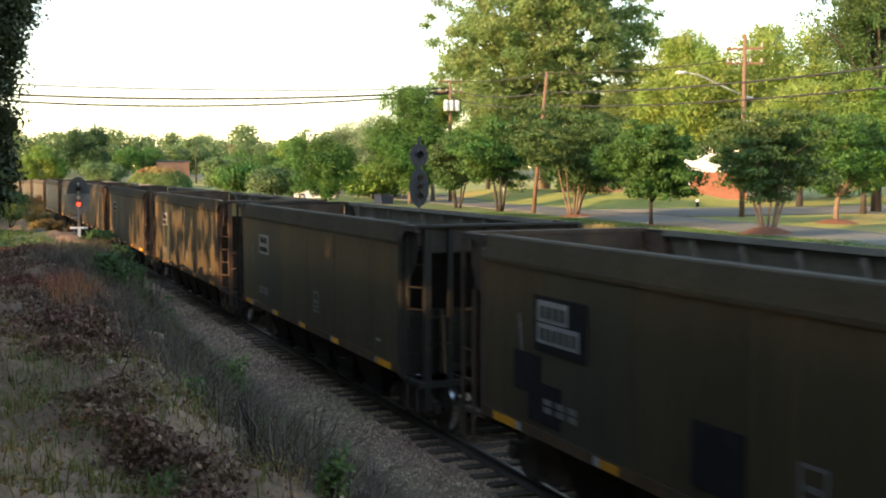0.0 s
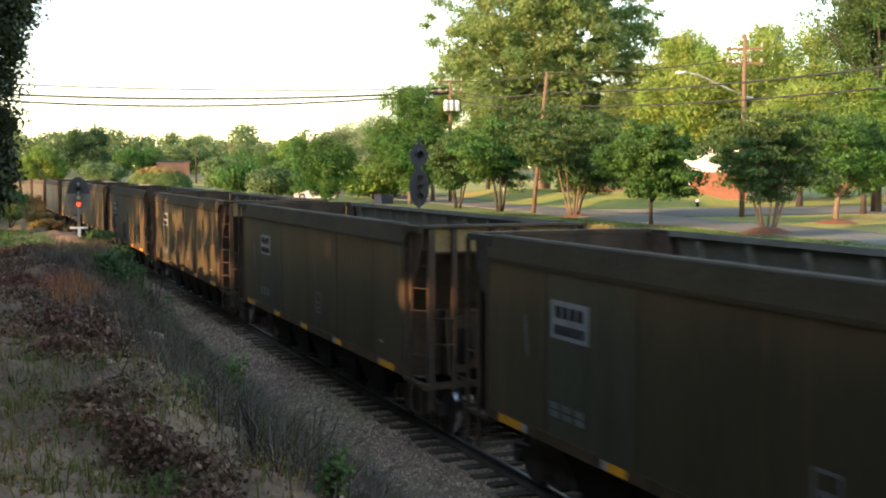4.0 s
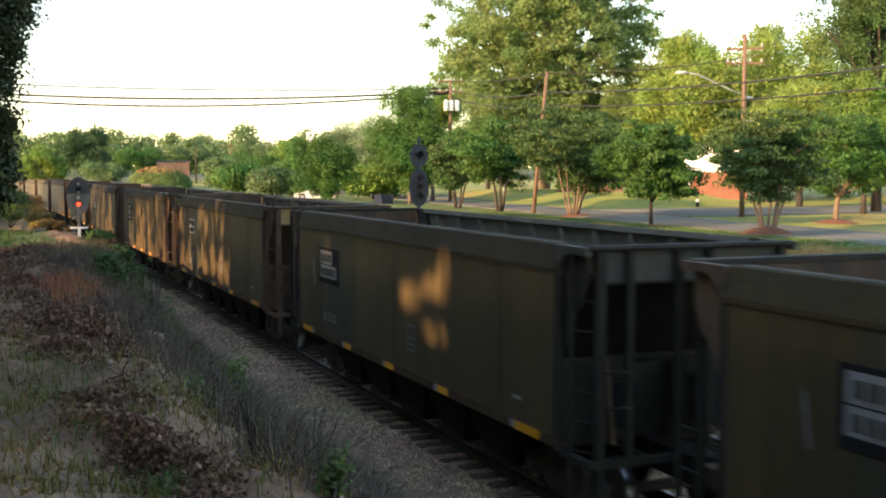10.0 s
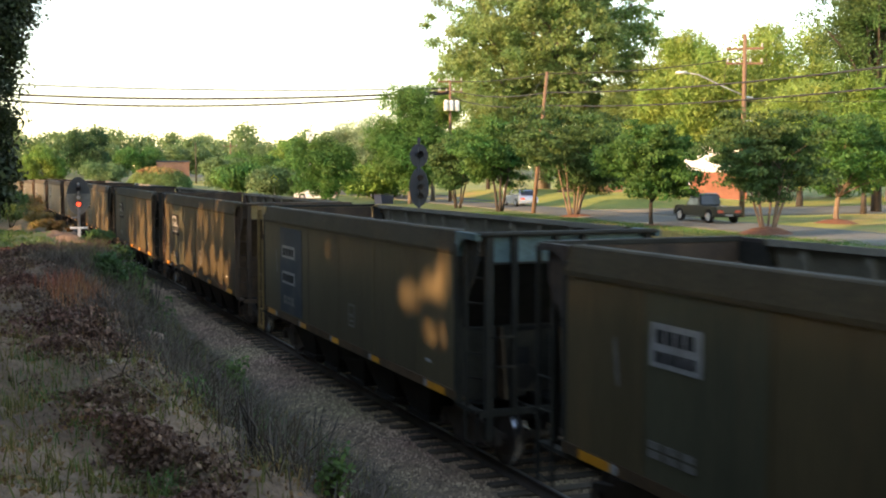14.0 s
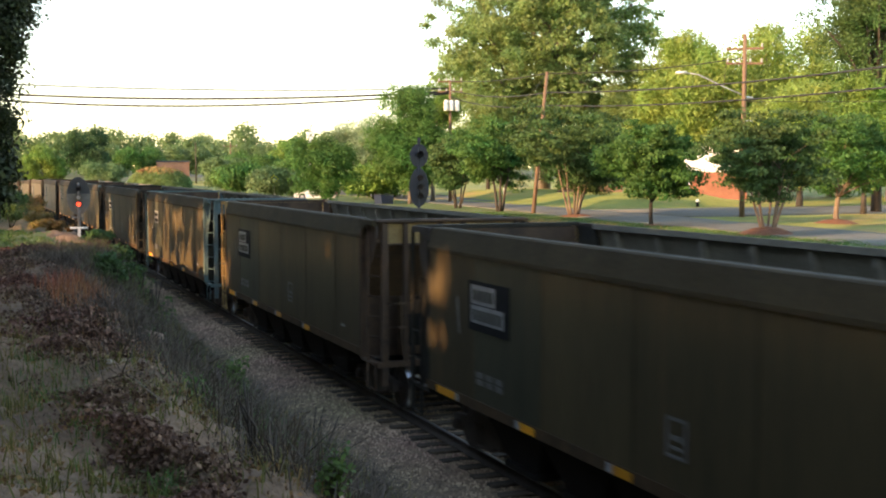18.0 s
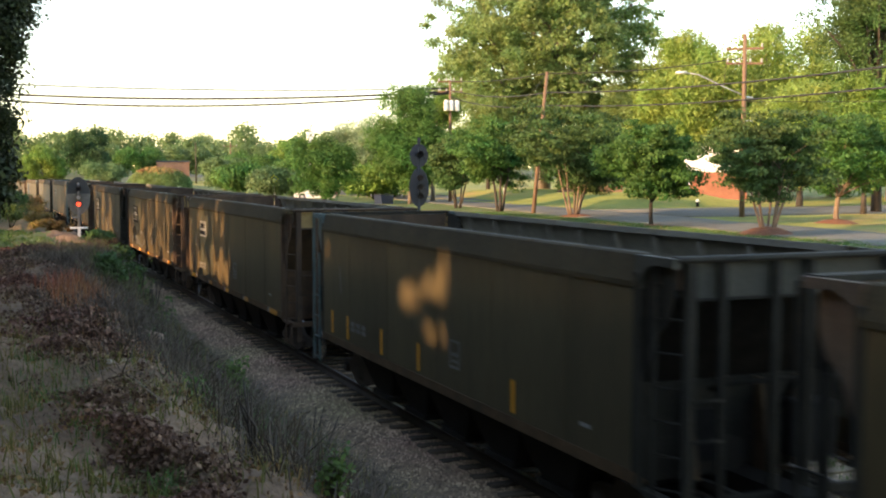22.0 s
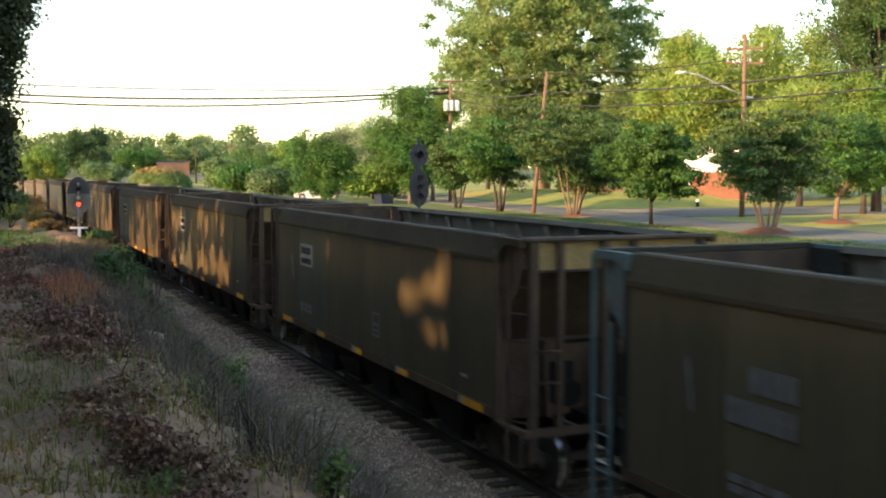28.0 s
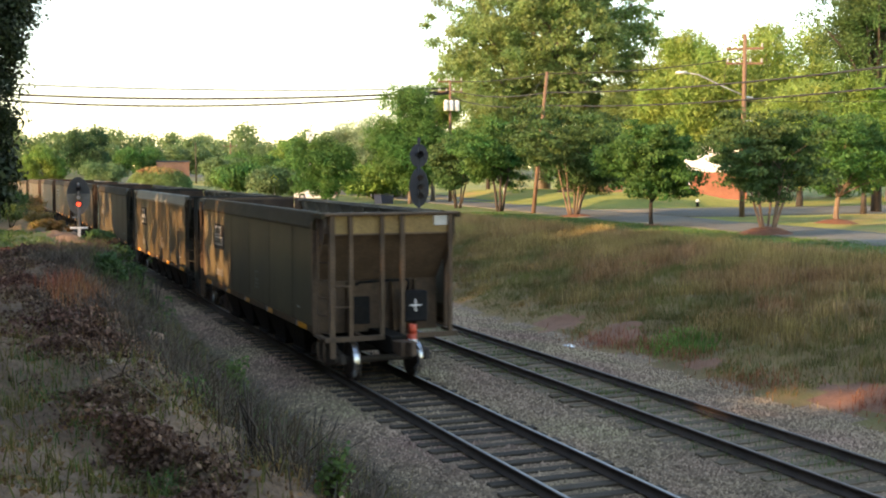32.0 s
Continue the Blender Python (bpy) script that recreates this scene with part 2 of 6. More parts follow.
F_STONE = foliage("crushed_stone_chips", (0.1349, 0.0911, 0.0563), (0.2755, 0.1901, 0.1211), (0.5623, 0.4010, 0.2597), 0.0, 0.85)
F_STREET = foliage("street_tree_leaves", (0.0479, 0.1202, 0.0290), (0.0734, 0.1746, 0.0405), (0.1047, 0.2292, 0.0582), 0.42)
F_MYRTLE = foliage("myrtle_leaves", (0.0435, 0.0939, 0.0271), (0.0665, 0.1281, 0.0376), (0.1019, 0.1774, 0.0541))
# brighter leaf green: for the sunlit trees, sunshine put into the colour
F_BRIGHT = foliage("sunny_leaves", (0.086, 0.167, 0.034), (0.133, 0.245, 0.050), (0.195, 0.323, 0.067))
F_OAK = foliage("oak_leaves", (0.1472, 0.2185, 0.0805), (0.2300, 0.3220, 0.1150), (0.3047, 0.4197, 0.1587), 0.6)
F_YEL = foliage("yellow_green_leaves", (0.1747, 0.2576, 0.0627), (0.2442, 0.3461, 0.0818), (0.3237, 0.4278, 0.1131), 0.5)
F_PALE = foliage("grey_green_leaves", (0.1521, 0.2171, 0.1170), (0.2132, 0.2990, 0.1677), (0.2834, 0.3952, 0.2327))
F_DARK = foliage("dark_conifer_leaves", (0.02, 0.055, 0.02), (0.033, 0.08, 0.028), (0.05, 0.115, 0.04))
# near-black leaf green: the shade of backlit trees put into the colour
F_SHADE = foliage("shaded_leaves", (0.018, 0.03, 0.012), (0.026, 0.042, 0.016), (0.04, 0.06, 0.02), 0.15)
# paler, bluer greens: haze of distance put into the leaf colour
F_WOODS = foliage("far_woods_leaves", (0.0858, 0.1507, 0.0550), (0.1199, 0.1936, 0.0737), (0.1628, 0.2475, 0.1045))
F_LITTER = foliage("dead_leaves", (0.0634, 0.0325, 0.0214), (0.1463, 0.0788, 0.0502), (0.3219, 0.2020, 0.1350), 0.1, 0.8)
F_WEED = foliage("weed_leaves", (0.055, 0.098, 0.028), (0.086, 0.157, 0.039), (0.125, 0.225, 0.056))
F_BLADE = foliage("grass_blades", (0.1118, 0.1134, 0.0306), (0.1987, 0.1566, 0.0524), (0.3478, 0.2322, 0.0961))
F_STRAW = foliage("dry_straw", (0.2079, 0.1367, 0.0500), (0.3564, 0.2276, 0.0879), (0.5643, 0.3642, 0.1499), 0.25)
F_TWIG = foliage("dead_twigs", (0.0455, 0.0347, 0.0258), (0.0860, 0.0651, 0.0478), (0.1467, 0.1134, 0.0828), 0.0, 0.9)
F_RUSTY = foliage("rusty_dead_weeds", (0.24, 0.085, 0.04), (0.34, 0.13, 0.06), (0.42, 0.19, 0.09), 0.2)


# ---- mesh helpers ----
def mesh_np(name, verts, faces, material=None, smooth=False):
    verts, faces = np.asarray(verts, np.float32), np.asarray(faces, np.int32)
    me = bpy.data.meshes.new(name)
    me.vertices.add(len(verts))
    me.vertices.foreach_set("co", verts.ravel())
    k = faces.shape[1]
    me.loops.add(faces.size)
    me.loops.foreach_set("vertex_index", faces.ravel())
    me.polygons.add(len(faces))
    me.polygons.foreach_set("loop_start", np.arange(0, faces.size, k, dtype=np.int32))
    me.update(calc_edges=True)
    if smooth:
        me.polygons.foreach_set("use_smooth", np.ones(len(faces), bool))
    if material:
        me.materials.append(material)
    return me


def box(bm, x0, x1, y0, y1, z0, z1, m=None):
    vs = [bm.verts.new((x, y, z)) for z in (z0, z1) for y in (y0, y1) for x in (x0, x1)]
    for a, b, c, d in ((0, 2, 3, 1), (4, 5, 7, 6), (0, 1, 5, 4), (2, 6, 7, 3), (0, 4, 6, 2), (1, 3, 7, 5)):
        bm.faces.new((vs[a], vs[b], vs[c], vs[d]))
    if m is not None:
        bmesh.ops.transform(bm, matrix=m, verts=vs)
    return vs


def prism(bm, outline, lo, hi, axis="y"):
    """An outline in two axes, drawn out along the third."""
    def at(a, b, c):
        return (a, c, b) if axis == "y" else (c, a, b) if axis == "x" else (a, b, c)
    p = [bm.verts.new(at(a, b, lo)) for a, b in outline]
    q = [bm.verts.new(at(a, b, hi)) for a, b in outline]
    n = len(p)
    bm.faces.new(p[::-1])
    bm.faces.new(q)
    for i in range(n):
        bm.faces.new((p[i], p[(i + 1) % n], q[(i + 1) % n], q[i]))
    bmesh.ops.recalc_face_normals(bm, faces=bm.faces[:])


def tube(bm, pts, radii, sides=8, cap=True):
    rings = []
    pts = [Vector(p) for p in pts]
    for i, p in enumerate(pts):
        d = (pts[min(i + 1, len(pts) - 1)] - pts[max(i - 1, 0)]).normalized()
        u = d.orthogonal().normalized() if i == 0 else (u - d * u.dot(d)).normalized()
        v = d.cross(u)
        rings.append([bm.verts.new(p + radii[i] * (math.cos(a) * u + math.sin(a) * v)) for a in (2 * math.pi * k / sides for k in range(sides))])
    for a, b in zip(rings, rings[1:]):
        for k in range(sides):
            f = bm.faces.new((a[k], a[(k + 1) % sides], b[(k + 1) % sides], b[k]))
            f.smooth = True
    if cap:
        bm.faces.new(rings[0][::-1])
        bm.faces.new(rings[-1])


def disc(bm, c, r, thick, axis="y", sides=24, sz=1.0):
    """A flat round plate of that thickness along an axis; sz stretches it upright."""
    out = [(r * math.cos(2 * math.pi * k / sides), sz * r * math.sin(2 * math.pi * k / sides)) for k in range(sides)]
    if axis == "y":
        prism(bm, [(c[0] + a, c[2] + b) for a, b in out], c[1] - thick / 2, c[1] + thick / 2, "y")
    elif axis == "x":
        prism(bm, [(c[1] + a, c[2] + b) for a, b in out], c[0] - thick / 2, c[0] + thick / 2, "x")
    else:
        prism(bm, [(c[0] + a, c[1] + b) for a, b in out], c[2] - thick / 2, c[2] + thick / 2, "z")


def finish(bm, name, material):
    me = bpy.data.meshes.new(name)
    bm.to_mesh(me)
    bm.free()
    me.materials.append(material)
    return me


def part(name, bm, material, parent, label=""):
    me = bm if isinstance(bm, bpy.types.Mesh) else finish(bm, name, material)
    ob = new(name, me)
    ob.parent = parent
    if label:
        ob["label"] = label
    return ob


def thing(name, m, label, category, group="", kind=""):
    ob = new(name)
    ob.matrix_basis = m
    return tagged(ob, label, category, group, kind)


def B():
    return bmesh.new()


# ---- the line of the track ----
STEP = 1.0
S_MIN, S_MAX = -480.0, 760.0


def curvature(s):
    return 0.0 if s < 0 else -0.000267 + 6.53e-6 * min(s, 190.0)


LINE = {}
x_, y_, h_ = 0.0, 0.0, 0.0
for i_ in range(0, int(S_MAX) + 1):
    LINE[i_] = (x_, y_, h_)
    h_ += curvature(i_ + 0.5)
    x_ -= math.sin(h_)
    y_ += math.cos(h_)


def rail_z(s):
    return 0.0 if s < 80 else -1e-4 * (s - 80) ** 2 if s < 140 else -0.36 - 0.012 * (s - 140)


def on_track(s, o=0.0, z=0.0):
    """The place s metres along the main line, o to its right, z over the rails; and the heading."""
    if s <= 0:
        return Vector((o, s, z)), 0.0
    i = min(int(s), int(S_MAX) - 1)
    a, b, t = LINE[i], LINE[i + 1], s - i
    h = a[2] + (b[2] - a[2]) * t
    return Vector((a[0] + (b[0] - a[0]) * t + o * math.cos(h), a[1] + (b[1] - a[1]) * t + o * math.sin(h), z + rail_z(s))), h


YS_ = np.array([LINE[i][1] for i in range(0, int(S_MAX))])
XS_ = np.array([LINE[i][0] for i in range(0, int(S_MAX))])
ZS_ = np.array([rail_z(i) for i in range(0, int(S_MAX))])


def track_x(y):
    return np.where(np.asarray(y) < 0, 0.0, np.interp(y, YS_, XS_))


def track_z(y):
    return np.where(np.asarray(y) < 0, 0.0, np.interp(y, YS_, ZS_))


def wobble(x, y, s, k):
    x, y = np.asarray(x, float) * s, np.asarray(y, float) * s
    return (np.sin(1.3 * x + 2.1 * y + k) + np.sin(2.7 * x - 1.9 * y + 1.7 * k) + np.sin(-1.1 * x + 3.3 * y + 2.3 * k) + np.sin(4.9 * x + 3.7 * y + 0.6 * k)) / 4


def height(x, y):
    """The ground's height."""
    x, y = np.asarray(x, float), np.asarray(y, float)
    o = x - track_x(y)
    base = track_z(y)
    top = np.interp(y, [-60, 8, 18, 32, 50, 58, 68, 200], [3.25, 3.15, 2.75, 2.45, 1.88, 1.8, 1.5, 1.5])
    rough = 0.20 * wobble(x, y, 0.55, 1.0) + 0.15 * wobble(x, y, 1.7, 2.0) + 0.07 * wobble(x, y, 4.3, 5.0)
    edge = 0.45 * wobble(0 * x, y, 0.23, 3.0) + 0.25 * wobble(0 * x, y, 0.7, 4.0)
    calm = np.interp(y, [0, 28, 40, 60], [1.0, 1.0, 0.45, 0.3])
    wide = np.interp(y, [0, 22, 38, 60], [4.1, 3.9, 1.8, 1.3])
    foot = np.interp(y, [0, 24, 38, 300], [-3.3, -3.15, -2.85, -2.85])
    t = np.clip((foot + calm * edge * 0.5 - o) / (wide + calm * edge), 0, 1)
    left = -0.5 + (top + 0.5) * (t ** 0.85) + rough * np.clip(t * 4, 0, 1) * np.where(o < -11, 0.6, 1.0)
    u = np.clip((o - 8.2 - 0.5 * edge) / 14.5, 0, 1)
    prof = u * (1.55 - 0.55 * u)
    right = -0.48 + 1.9 * prof + 0.20 * wobble(x, y, 0.6, 7.0) * np.clip(u * 5, 0, 1) * np.clip((1 - u) * 6, 0, 1) + 0.03 * wobble(x, y, 0.3, 9.0)
    right = right + 1.0 * np.clip((o - 39) / 7, 0, 1) * np.clip((60 - o) / 5, 0, 1) * np.clip((y - 85) / 5, 0, 1) * np.clip((128 - y) / 8, 0, 1)
    far = np.interp(y, [0, 150, 260, 500, 3000], [0, 0, 0.5, 2.0, 6.0])
    mid = -0.36 - 0.12 * np.clip(np.abs(o - 2.1) - 4.2, 0, 1.6) / 1.6 + 0 * y
    z = np.where(o < -2.85, np.maximum(left, -0.5), np.where(o > 8.0, right + far, mid))
    z = np.where(np.abs(o - 2.4) < 6.2, z + base, z + base * np.clip(1 - (np.abs(o - 2.4) - 6.2) / 12, 0, 1))
    return z


def hgt(x, y):
    return float(height(x, y))


# ---- ground ----
CLAY = ((9.2, 33.2, 0.8), (9.3, 29.8, 0.8), (10.1, 30.6, 0.5), (9.05, 24.9, 0.45), (9.5, 19.6, 1.0), (9.7, 17.4, 1.1))      # bare clay: place and radius


def build_ground():
    os_ = np.concatenate([[-1500, -700, -350, -180, -110, -70, -45, -32], np.arange(-25, -12, 1.5), np.arange(-12, -3, 0.22), np.arange(-3, 8.6, 0.55),
                          np.arange(8.6, 12, 0.3), np.arange(12, 25, 0.7), np.arange(25, 60, 2.5), [65, 75, 90, 120, 170, 250, 400, 700, 1500]])
    ys = np.concatenate([[-900, -480, -300, -180, -110, -70, -45, -30, -20, -14, -9, -6], np.arange(-4, 36, 0.28), np.arange(36, 80, 0.8), np.arange(80, 160, 2.5),
                         np.arange(165, 420, 12), [450, 500, 600, 750, 1000, 1500, 2500, 4000]])
    oo, yy = np.meshgrid(os_, ys)
    xx = oo + track_x(np.minimum(yy, 700))
    zz = height(xx, yy)
    nx, ny = len(os_), len(ys)
    idx = np.arange(nx * ny).reshape(ny, nx)
    faces = np.stack([idx[:-1, :-1], idx[:-1, 1:], idx[1:, 1:], idx[1:, :-1]], -1).reshape(-1, 4)
    me = mesh_np("ground", np.stack([xx, yy, zz], -1).reshape(-1, 3), faces, smooth=True)
    for m in (M_DIRT, M_GRASS, M_BALLAST, M_SLOPE, M_LAWN, M_FAR, M_CLAY):
        me.materials.append(m)
    co, cy = (oo[:-1, :-1] + oo[1:, 1:]) / 2, (yy[:-1, :-1] + yy[1:, 1:]) / 2
    cx = (xx[:-1, :-1] + xx[1:, 1:]) / 2
    n1 = wobble(cx, cy, 0.8, 11.0)
    k = np.zeros(co.shape, int)
    k[(co < -5.6 + 0.4 * n1) & (cy > 37 + 2 * n1) & (cy < 57 + 3 * n1)] = 1
    k[(co < -12) & (cy > 8) & (cy < 56)] = 1
    k[(co > -3.6 + 0.7 * n1) & (co < 8.3 + 0.5 * n1)] = 2
    k[co >= 8.3 + 0.5 * n1] = 3
    for ax, ay, ar in CLAY:
        k[((cx - ax) / ar) ** 2 + ((cy - ay) / (1.3 * ar)) ** 2 < 1 + 0.7 * wobble(cx, cy, 2.4, 5.0)] = 6
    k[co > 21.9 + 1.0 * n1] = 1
    # beyond the road the grass takes the sunlit colour
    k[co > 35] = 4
    k[(co < -3.4) & (cy > 56 + 3 * n1) & (cy < 260)] = 3
    k[(cy > 260) | (np.abs(co) > 150)] = 5
    me.polygons.foreach_set("material_index", k.ravel().astype(np.int32))
    tagged(new("ground", me), "uneven ground of bare soil, dry grass and lawn", "ground", kind="structure")


build_ground()


def sweep(name, outline, offset, s0, s1, step, z=0.0):
    """A rail-like bar of that outline along the line of the track."""
    ss = np.arange(s0, s1 + 0.01, step)
    verts, faces, n = [], [], len(outline)
    for s in ss:
        p, h = on_track(float(s), offset, z)
        c, d = math.cos(h), math.sin(h)
        verts += [(p.x + a * c, p.y + a * d, p.z + b) for a, b in outline]
    for i in range(len(ss) - 1):
        for j in range(n):
            faces.append((i * n + j, i * n + (j + 1) % n, (i + 1) * n + (j + 1) % n, (i + 1) * n + j))
    return mesh_np(name, verts, faces)


TRACK2 = 4.26


def build_track(name, offset, head_mat, tie_mat, label, s_from, s_to):
    tr = thing(name, Matrix(), label, "railway track", "railway tracks", "structure")
    for side in (-1, 1):
        o = offset + side * 0.7525
        web = sweep("rail", [(-0.075, -0.175), (0.075, -0.175), (0.075, -0.160), (0.012, -0.145), (0.010, -0.045), (0.036, -0.032), (0.036, -0.008), (-0.036, -0.008), (-0.036, -0.032), (-0.010, -0.045), (-0.012, -0.145), (-0.075, -0.160)], o, -60, 420, 2.0)
        web.materials.append(M_RAIL)
        r = part("rail", web, None, tr)
        cap = sweep("rail_head", [(-0.036, -0.008), (0.036, -0.008), (0.030, 0.0), (-0.030, 0.0)], o, -60, 420, 2.0)
        cap.materials.append(head_mat)
        part("rail_head", cap, None, r, "running surface of the rail head")
    bm = B()
    box(bm, -1.29, 1.29, -0.115, 0.115, -0.09, 0.085)
    bmesh.ops.bevel(bm, geom=bm.edges[:], offset=0.012, segments=1, affect="EDGES")
    tie = finish(bm, "tie", tie_mat)
    rng = random.Random(5 + int(offset))
    s = s_from
    while s < s_to:
        p, h = on_track(s, offset + rng.uniform(-0.06, 0.06), -0.275 + rng.uniform(-0.018, 0.01))
        ob = part("tie", tie, None, tr)
        ob.matrix_basis = Matrix.Translation(p) @ Matrix.Rotation(h + rng.uniform(-0.03, 0.03), 4, "Z")
        s += 0.56 + rng.uniform(-0.06, 0.06)
    bm = B()
    for a, b in ((-60, s_from), (s_to, 170)):
        s = a
        while s < b:
            p, h = on_track(s, offset, -0.275)
            box(bm, -1.29, 1.29, -0.115, 0.115, -0.09, 0.085, Matrix.Translation(p) @ Matrix.Rotation(h, 4, "Z"))
            s += 0.56
    part("far_ties", bm, tie_mat, tr)["kind"] = "stuff"
    return tr


build_track("main_track", 0.0, M_HEAD, M_TIE, "busy railway track with shiny rail heads on dark ties", 6, 74)
build_track("siding_track", TRACK2, M_HEAD2, M_TIE2, "rusty railway track with weathered ties and weeds", 12, 80)


def build_ballast():
    prof = [(-3.7, -0.52), (-2.9, -0.40), (-1.9, -0.24), (-1.3, -0.225), (1.3, -0.225), (1.9, -0.25), (2.3, -0.27), (3.0, -0.225), (5.6, -0.225), (6.3, -0.27), (7.3, -0.42), (8.4, -0.52)]
    ss = np.concatenate([np.arange(-60, 0, 4), np.arange(0, 70, 0.5), np.arange(70, 420, 3)])
    os_ = np.concatenate([np.arange(-3.7, 8.41, 0.22)])
    pz = np.interp(os_, [a for a, _ in prof], [b for _, b in prof])
    V = []
    for s in ss:
        p, h = on_track(float(s))
        for o, z in zip(os_, pz):
            V.append((p.x + o * math.cos(h), p.y + o * math.sin(h), p.z + z))
    V = np.array(V)
    V[:, 2] += 0.022 * wobble(V[:, 0], V[:, 1], 3.1, 1.0) + 0.02 * wobble(V[:, 0], V[:, 1], 1.1, 2.0)
    n = len(os_)
    idx = np.arange(len(V)).reshape(-1, n)
    F = np.stack([idx[:-1, :-1], idx[:-1, 1:], idx[1:, 1:], idx[1:, :-1]], -1).reshape(-1, 4)
    tagged(new("ballast", mesh_np("ballast", V, F, M_BALLAST, True)), "grey crushed-stone ballast bed under both tracks", "ballast", kind="structure")


build_ballast()


def scatter_stones():
    rng = np.random.default_rng(3)
    n = 190000
    s = 9 + 46 * rng.random(n) ** 1.5
    o = rng.uniform(-3.9, 8.6, n)
    keep = ~((np.abs(np.abs(o) - 0.75) < 0.09) | (np.abs(np.abs(o - TRACK2) - 0.75) < 0.09))
    s, o = s[keep], o[keep]
    n = len(s)
    x = track_x(s) + o
    z = np.interp(o, [-3.9, -2.9, -1.9, -1.3, 1.3, 1.9, 2.3, 3.0, 5.6, 6.3, 7.3, 8.6], [-0.53, -0.40, -0.24, -0.225, -0.225, -0.25, -0.27, -0.225, -0.225, -0.27, -0.42, -0.53])
    z = z + 0.022 * wobble(x, s, 3.1, 1.0) + 0.02 * wobble(x, s, 1.1, 2.0)
    z = z - 0.015 * (np.abs(o) < 1.32) - 0.028 * (np.abs(o - TRACK2) < 1.32)      # lower among the ties
    base = np.array([(1, 0, -0.3), (0, 1, -0.3), (-1, 0, -0.3), (0, -1, -0.3), (0, 0, 0.75)])
    tri = np.array([(0, 1, 4), (1, 2, 4), (2, 3, 4), (3, 0, 4)])
    size = rng.uniform(0.018, 0.05, n) * (0.75 + 0.012 * s)
    V = base[None] * size[:, None, None] * rng.uniform(0.55, 1.35, (n, 5, 1))
    a = rng.uniform(0, 6.28, n)
    c, d = np.cos(a)[:, None], np.sin(a)[:, None]
    V = np.stack([V[..., 0] * c - V[..., 1] * d, V[..., 0] * d + V[..., 1] * c, V[..., 2]], -1)
    V = V + np.stack([x, s, z + 0.008], -1)[:, None]
    F = tri[None] + 5 * np.arange(n)[:, None, None]
    tagged(new("loose_stones", mesh_np("loose_stones", V.reshape(-1, 3), F.reshape(-1, 3), F_STONE)), "loose grey ballast stones", "stones", kind="stuff")


scatter_stones()


def ribbon(name, near_x, far_x, ys, lift, mat, label, cat):
    """A paved strip that follows the ground."""
    V, F = [], []
    cols = 9
    for y in ys:
        a, b = near_x(y), far_x(y)
        for i in range(cols):
            x = a + (b - a) * i / (cols - 1)
            V.append((x, y, hgt(x, y) + lift))
    n = cols
    for j in range(len(ys) - 1):
        for i in range(n - 1):
            F.append((j * n + i, j * n + i + 1, (j + 1) * n + i + 1, (j + 1) * n + i))
    ob = new(name, mesh_np(name, V, F, mat, True))
    md = ob.modifiers.new("depth", "SOLIDIFY")
    md.thickness, md.offset = 0.12, -1
    return tagged(ob, label, cat, kind="structure")


def road_x(y):
    return 28.4 + 0.085 * (y - 45)


ribbon("road", road_x, lambda y: road_x(y) + 6.6, list(np.concatenate([np.arange(-420, -30, 15.0), np.arange(-30, 420, 3.0)])), 0.05, M_ROAD, "two-lane grey asphalt road beside the railway", "road")
ribbon("side_street", lambda y: road_x(y) + 6.4, lambda y: 120.0, [66.5, 69, 72, 75, 78, 81], 0.045, M_ROAD, "side street of pale grey asphalt", "road")


# ---- hopper cars ----
def bars(parent, side, u0, z0, w, h, rows, mat, name, skip=()):
    """Rows of short upright bars where the lettering stands."""
    bm = B()
    for r, count in enumerate(rows):
        ch = h / len(rows)
        for i in range(count):
            cw = w / max(rows)
            a = u0 + i * cw
            zz = z0 + h - (r + 1) * ch
            y = side * 1.668
            box(bm, y - 0.004, y + 0.004, a, a + cw * 0.68, zz + ch * 0.12, zz + ch * 0.86)
    return part(name, bm, mat, parent)


CAR_CACHE = {}
PANELS = ((-6.24, -4.6), (-4.6, -2.35), (-2.35, -0.1), (-0.1, 2.2), (2.2, 4.45), (4.45, 6.24))


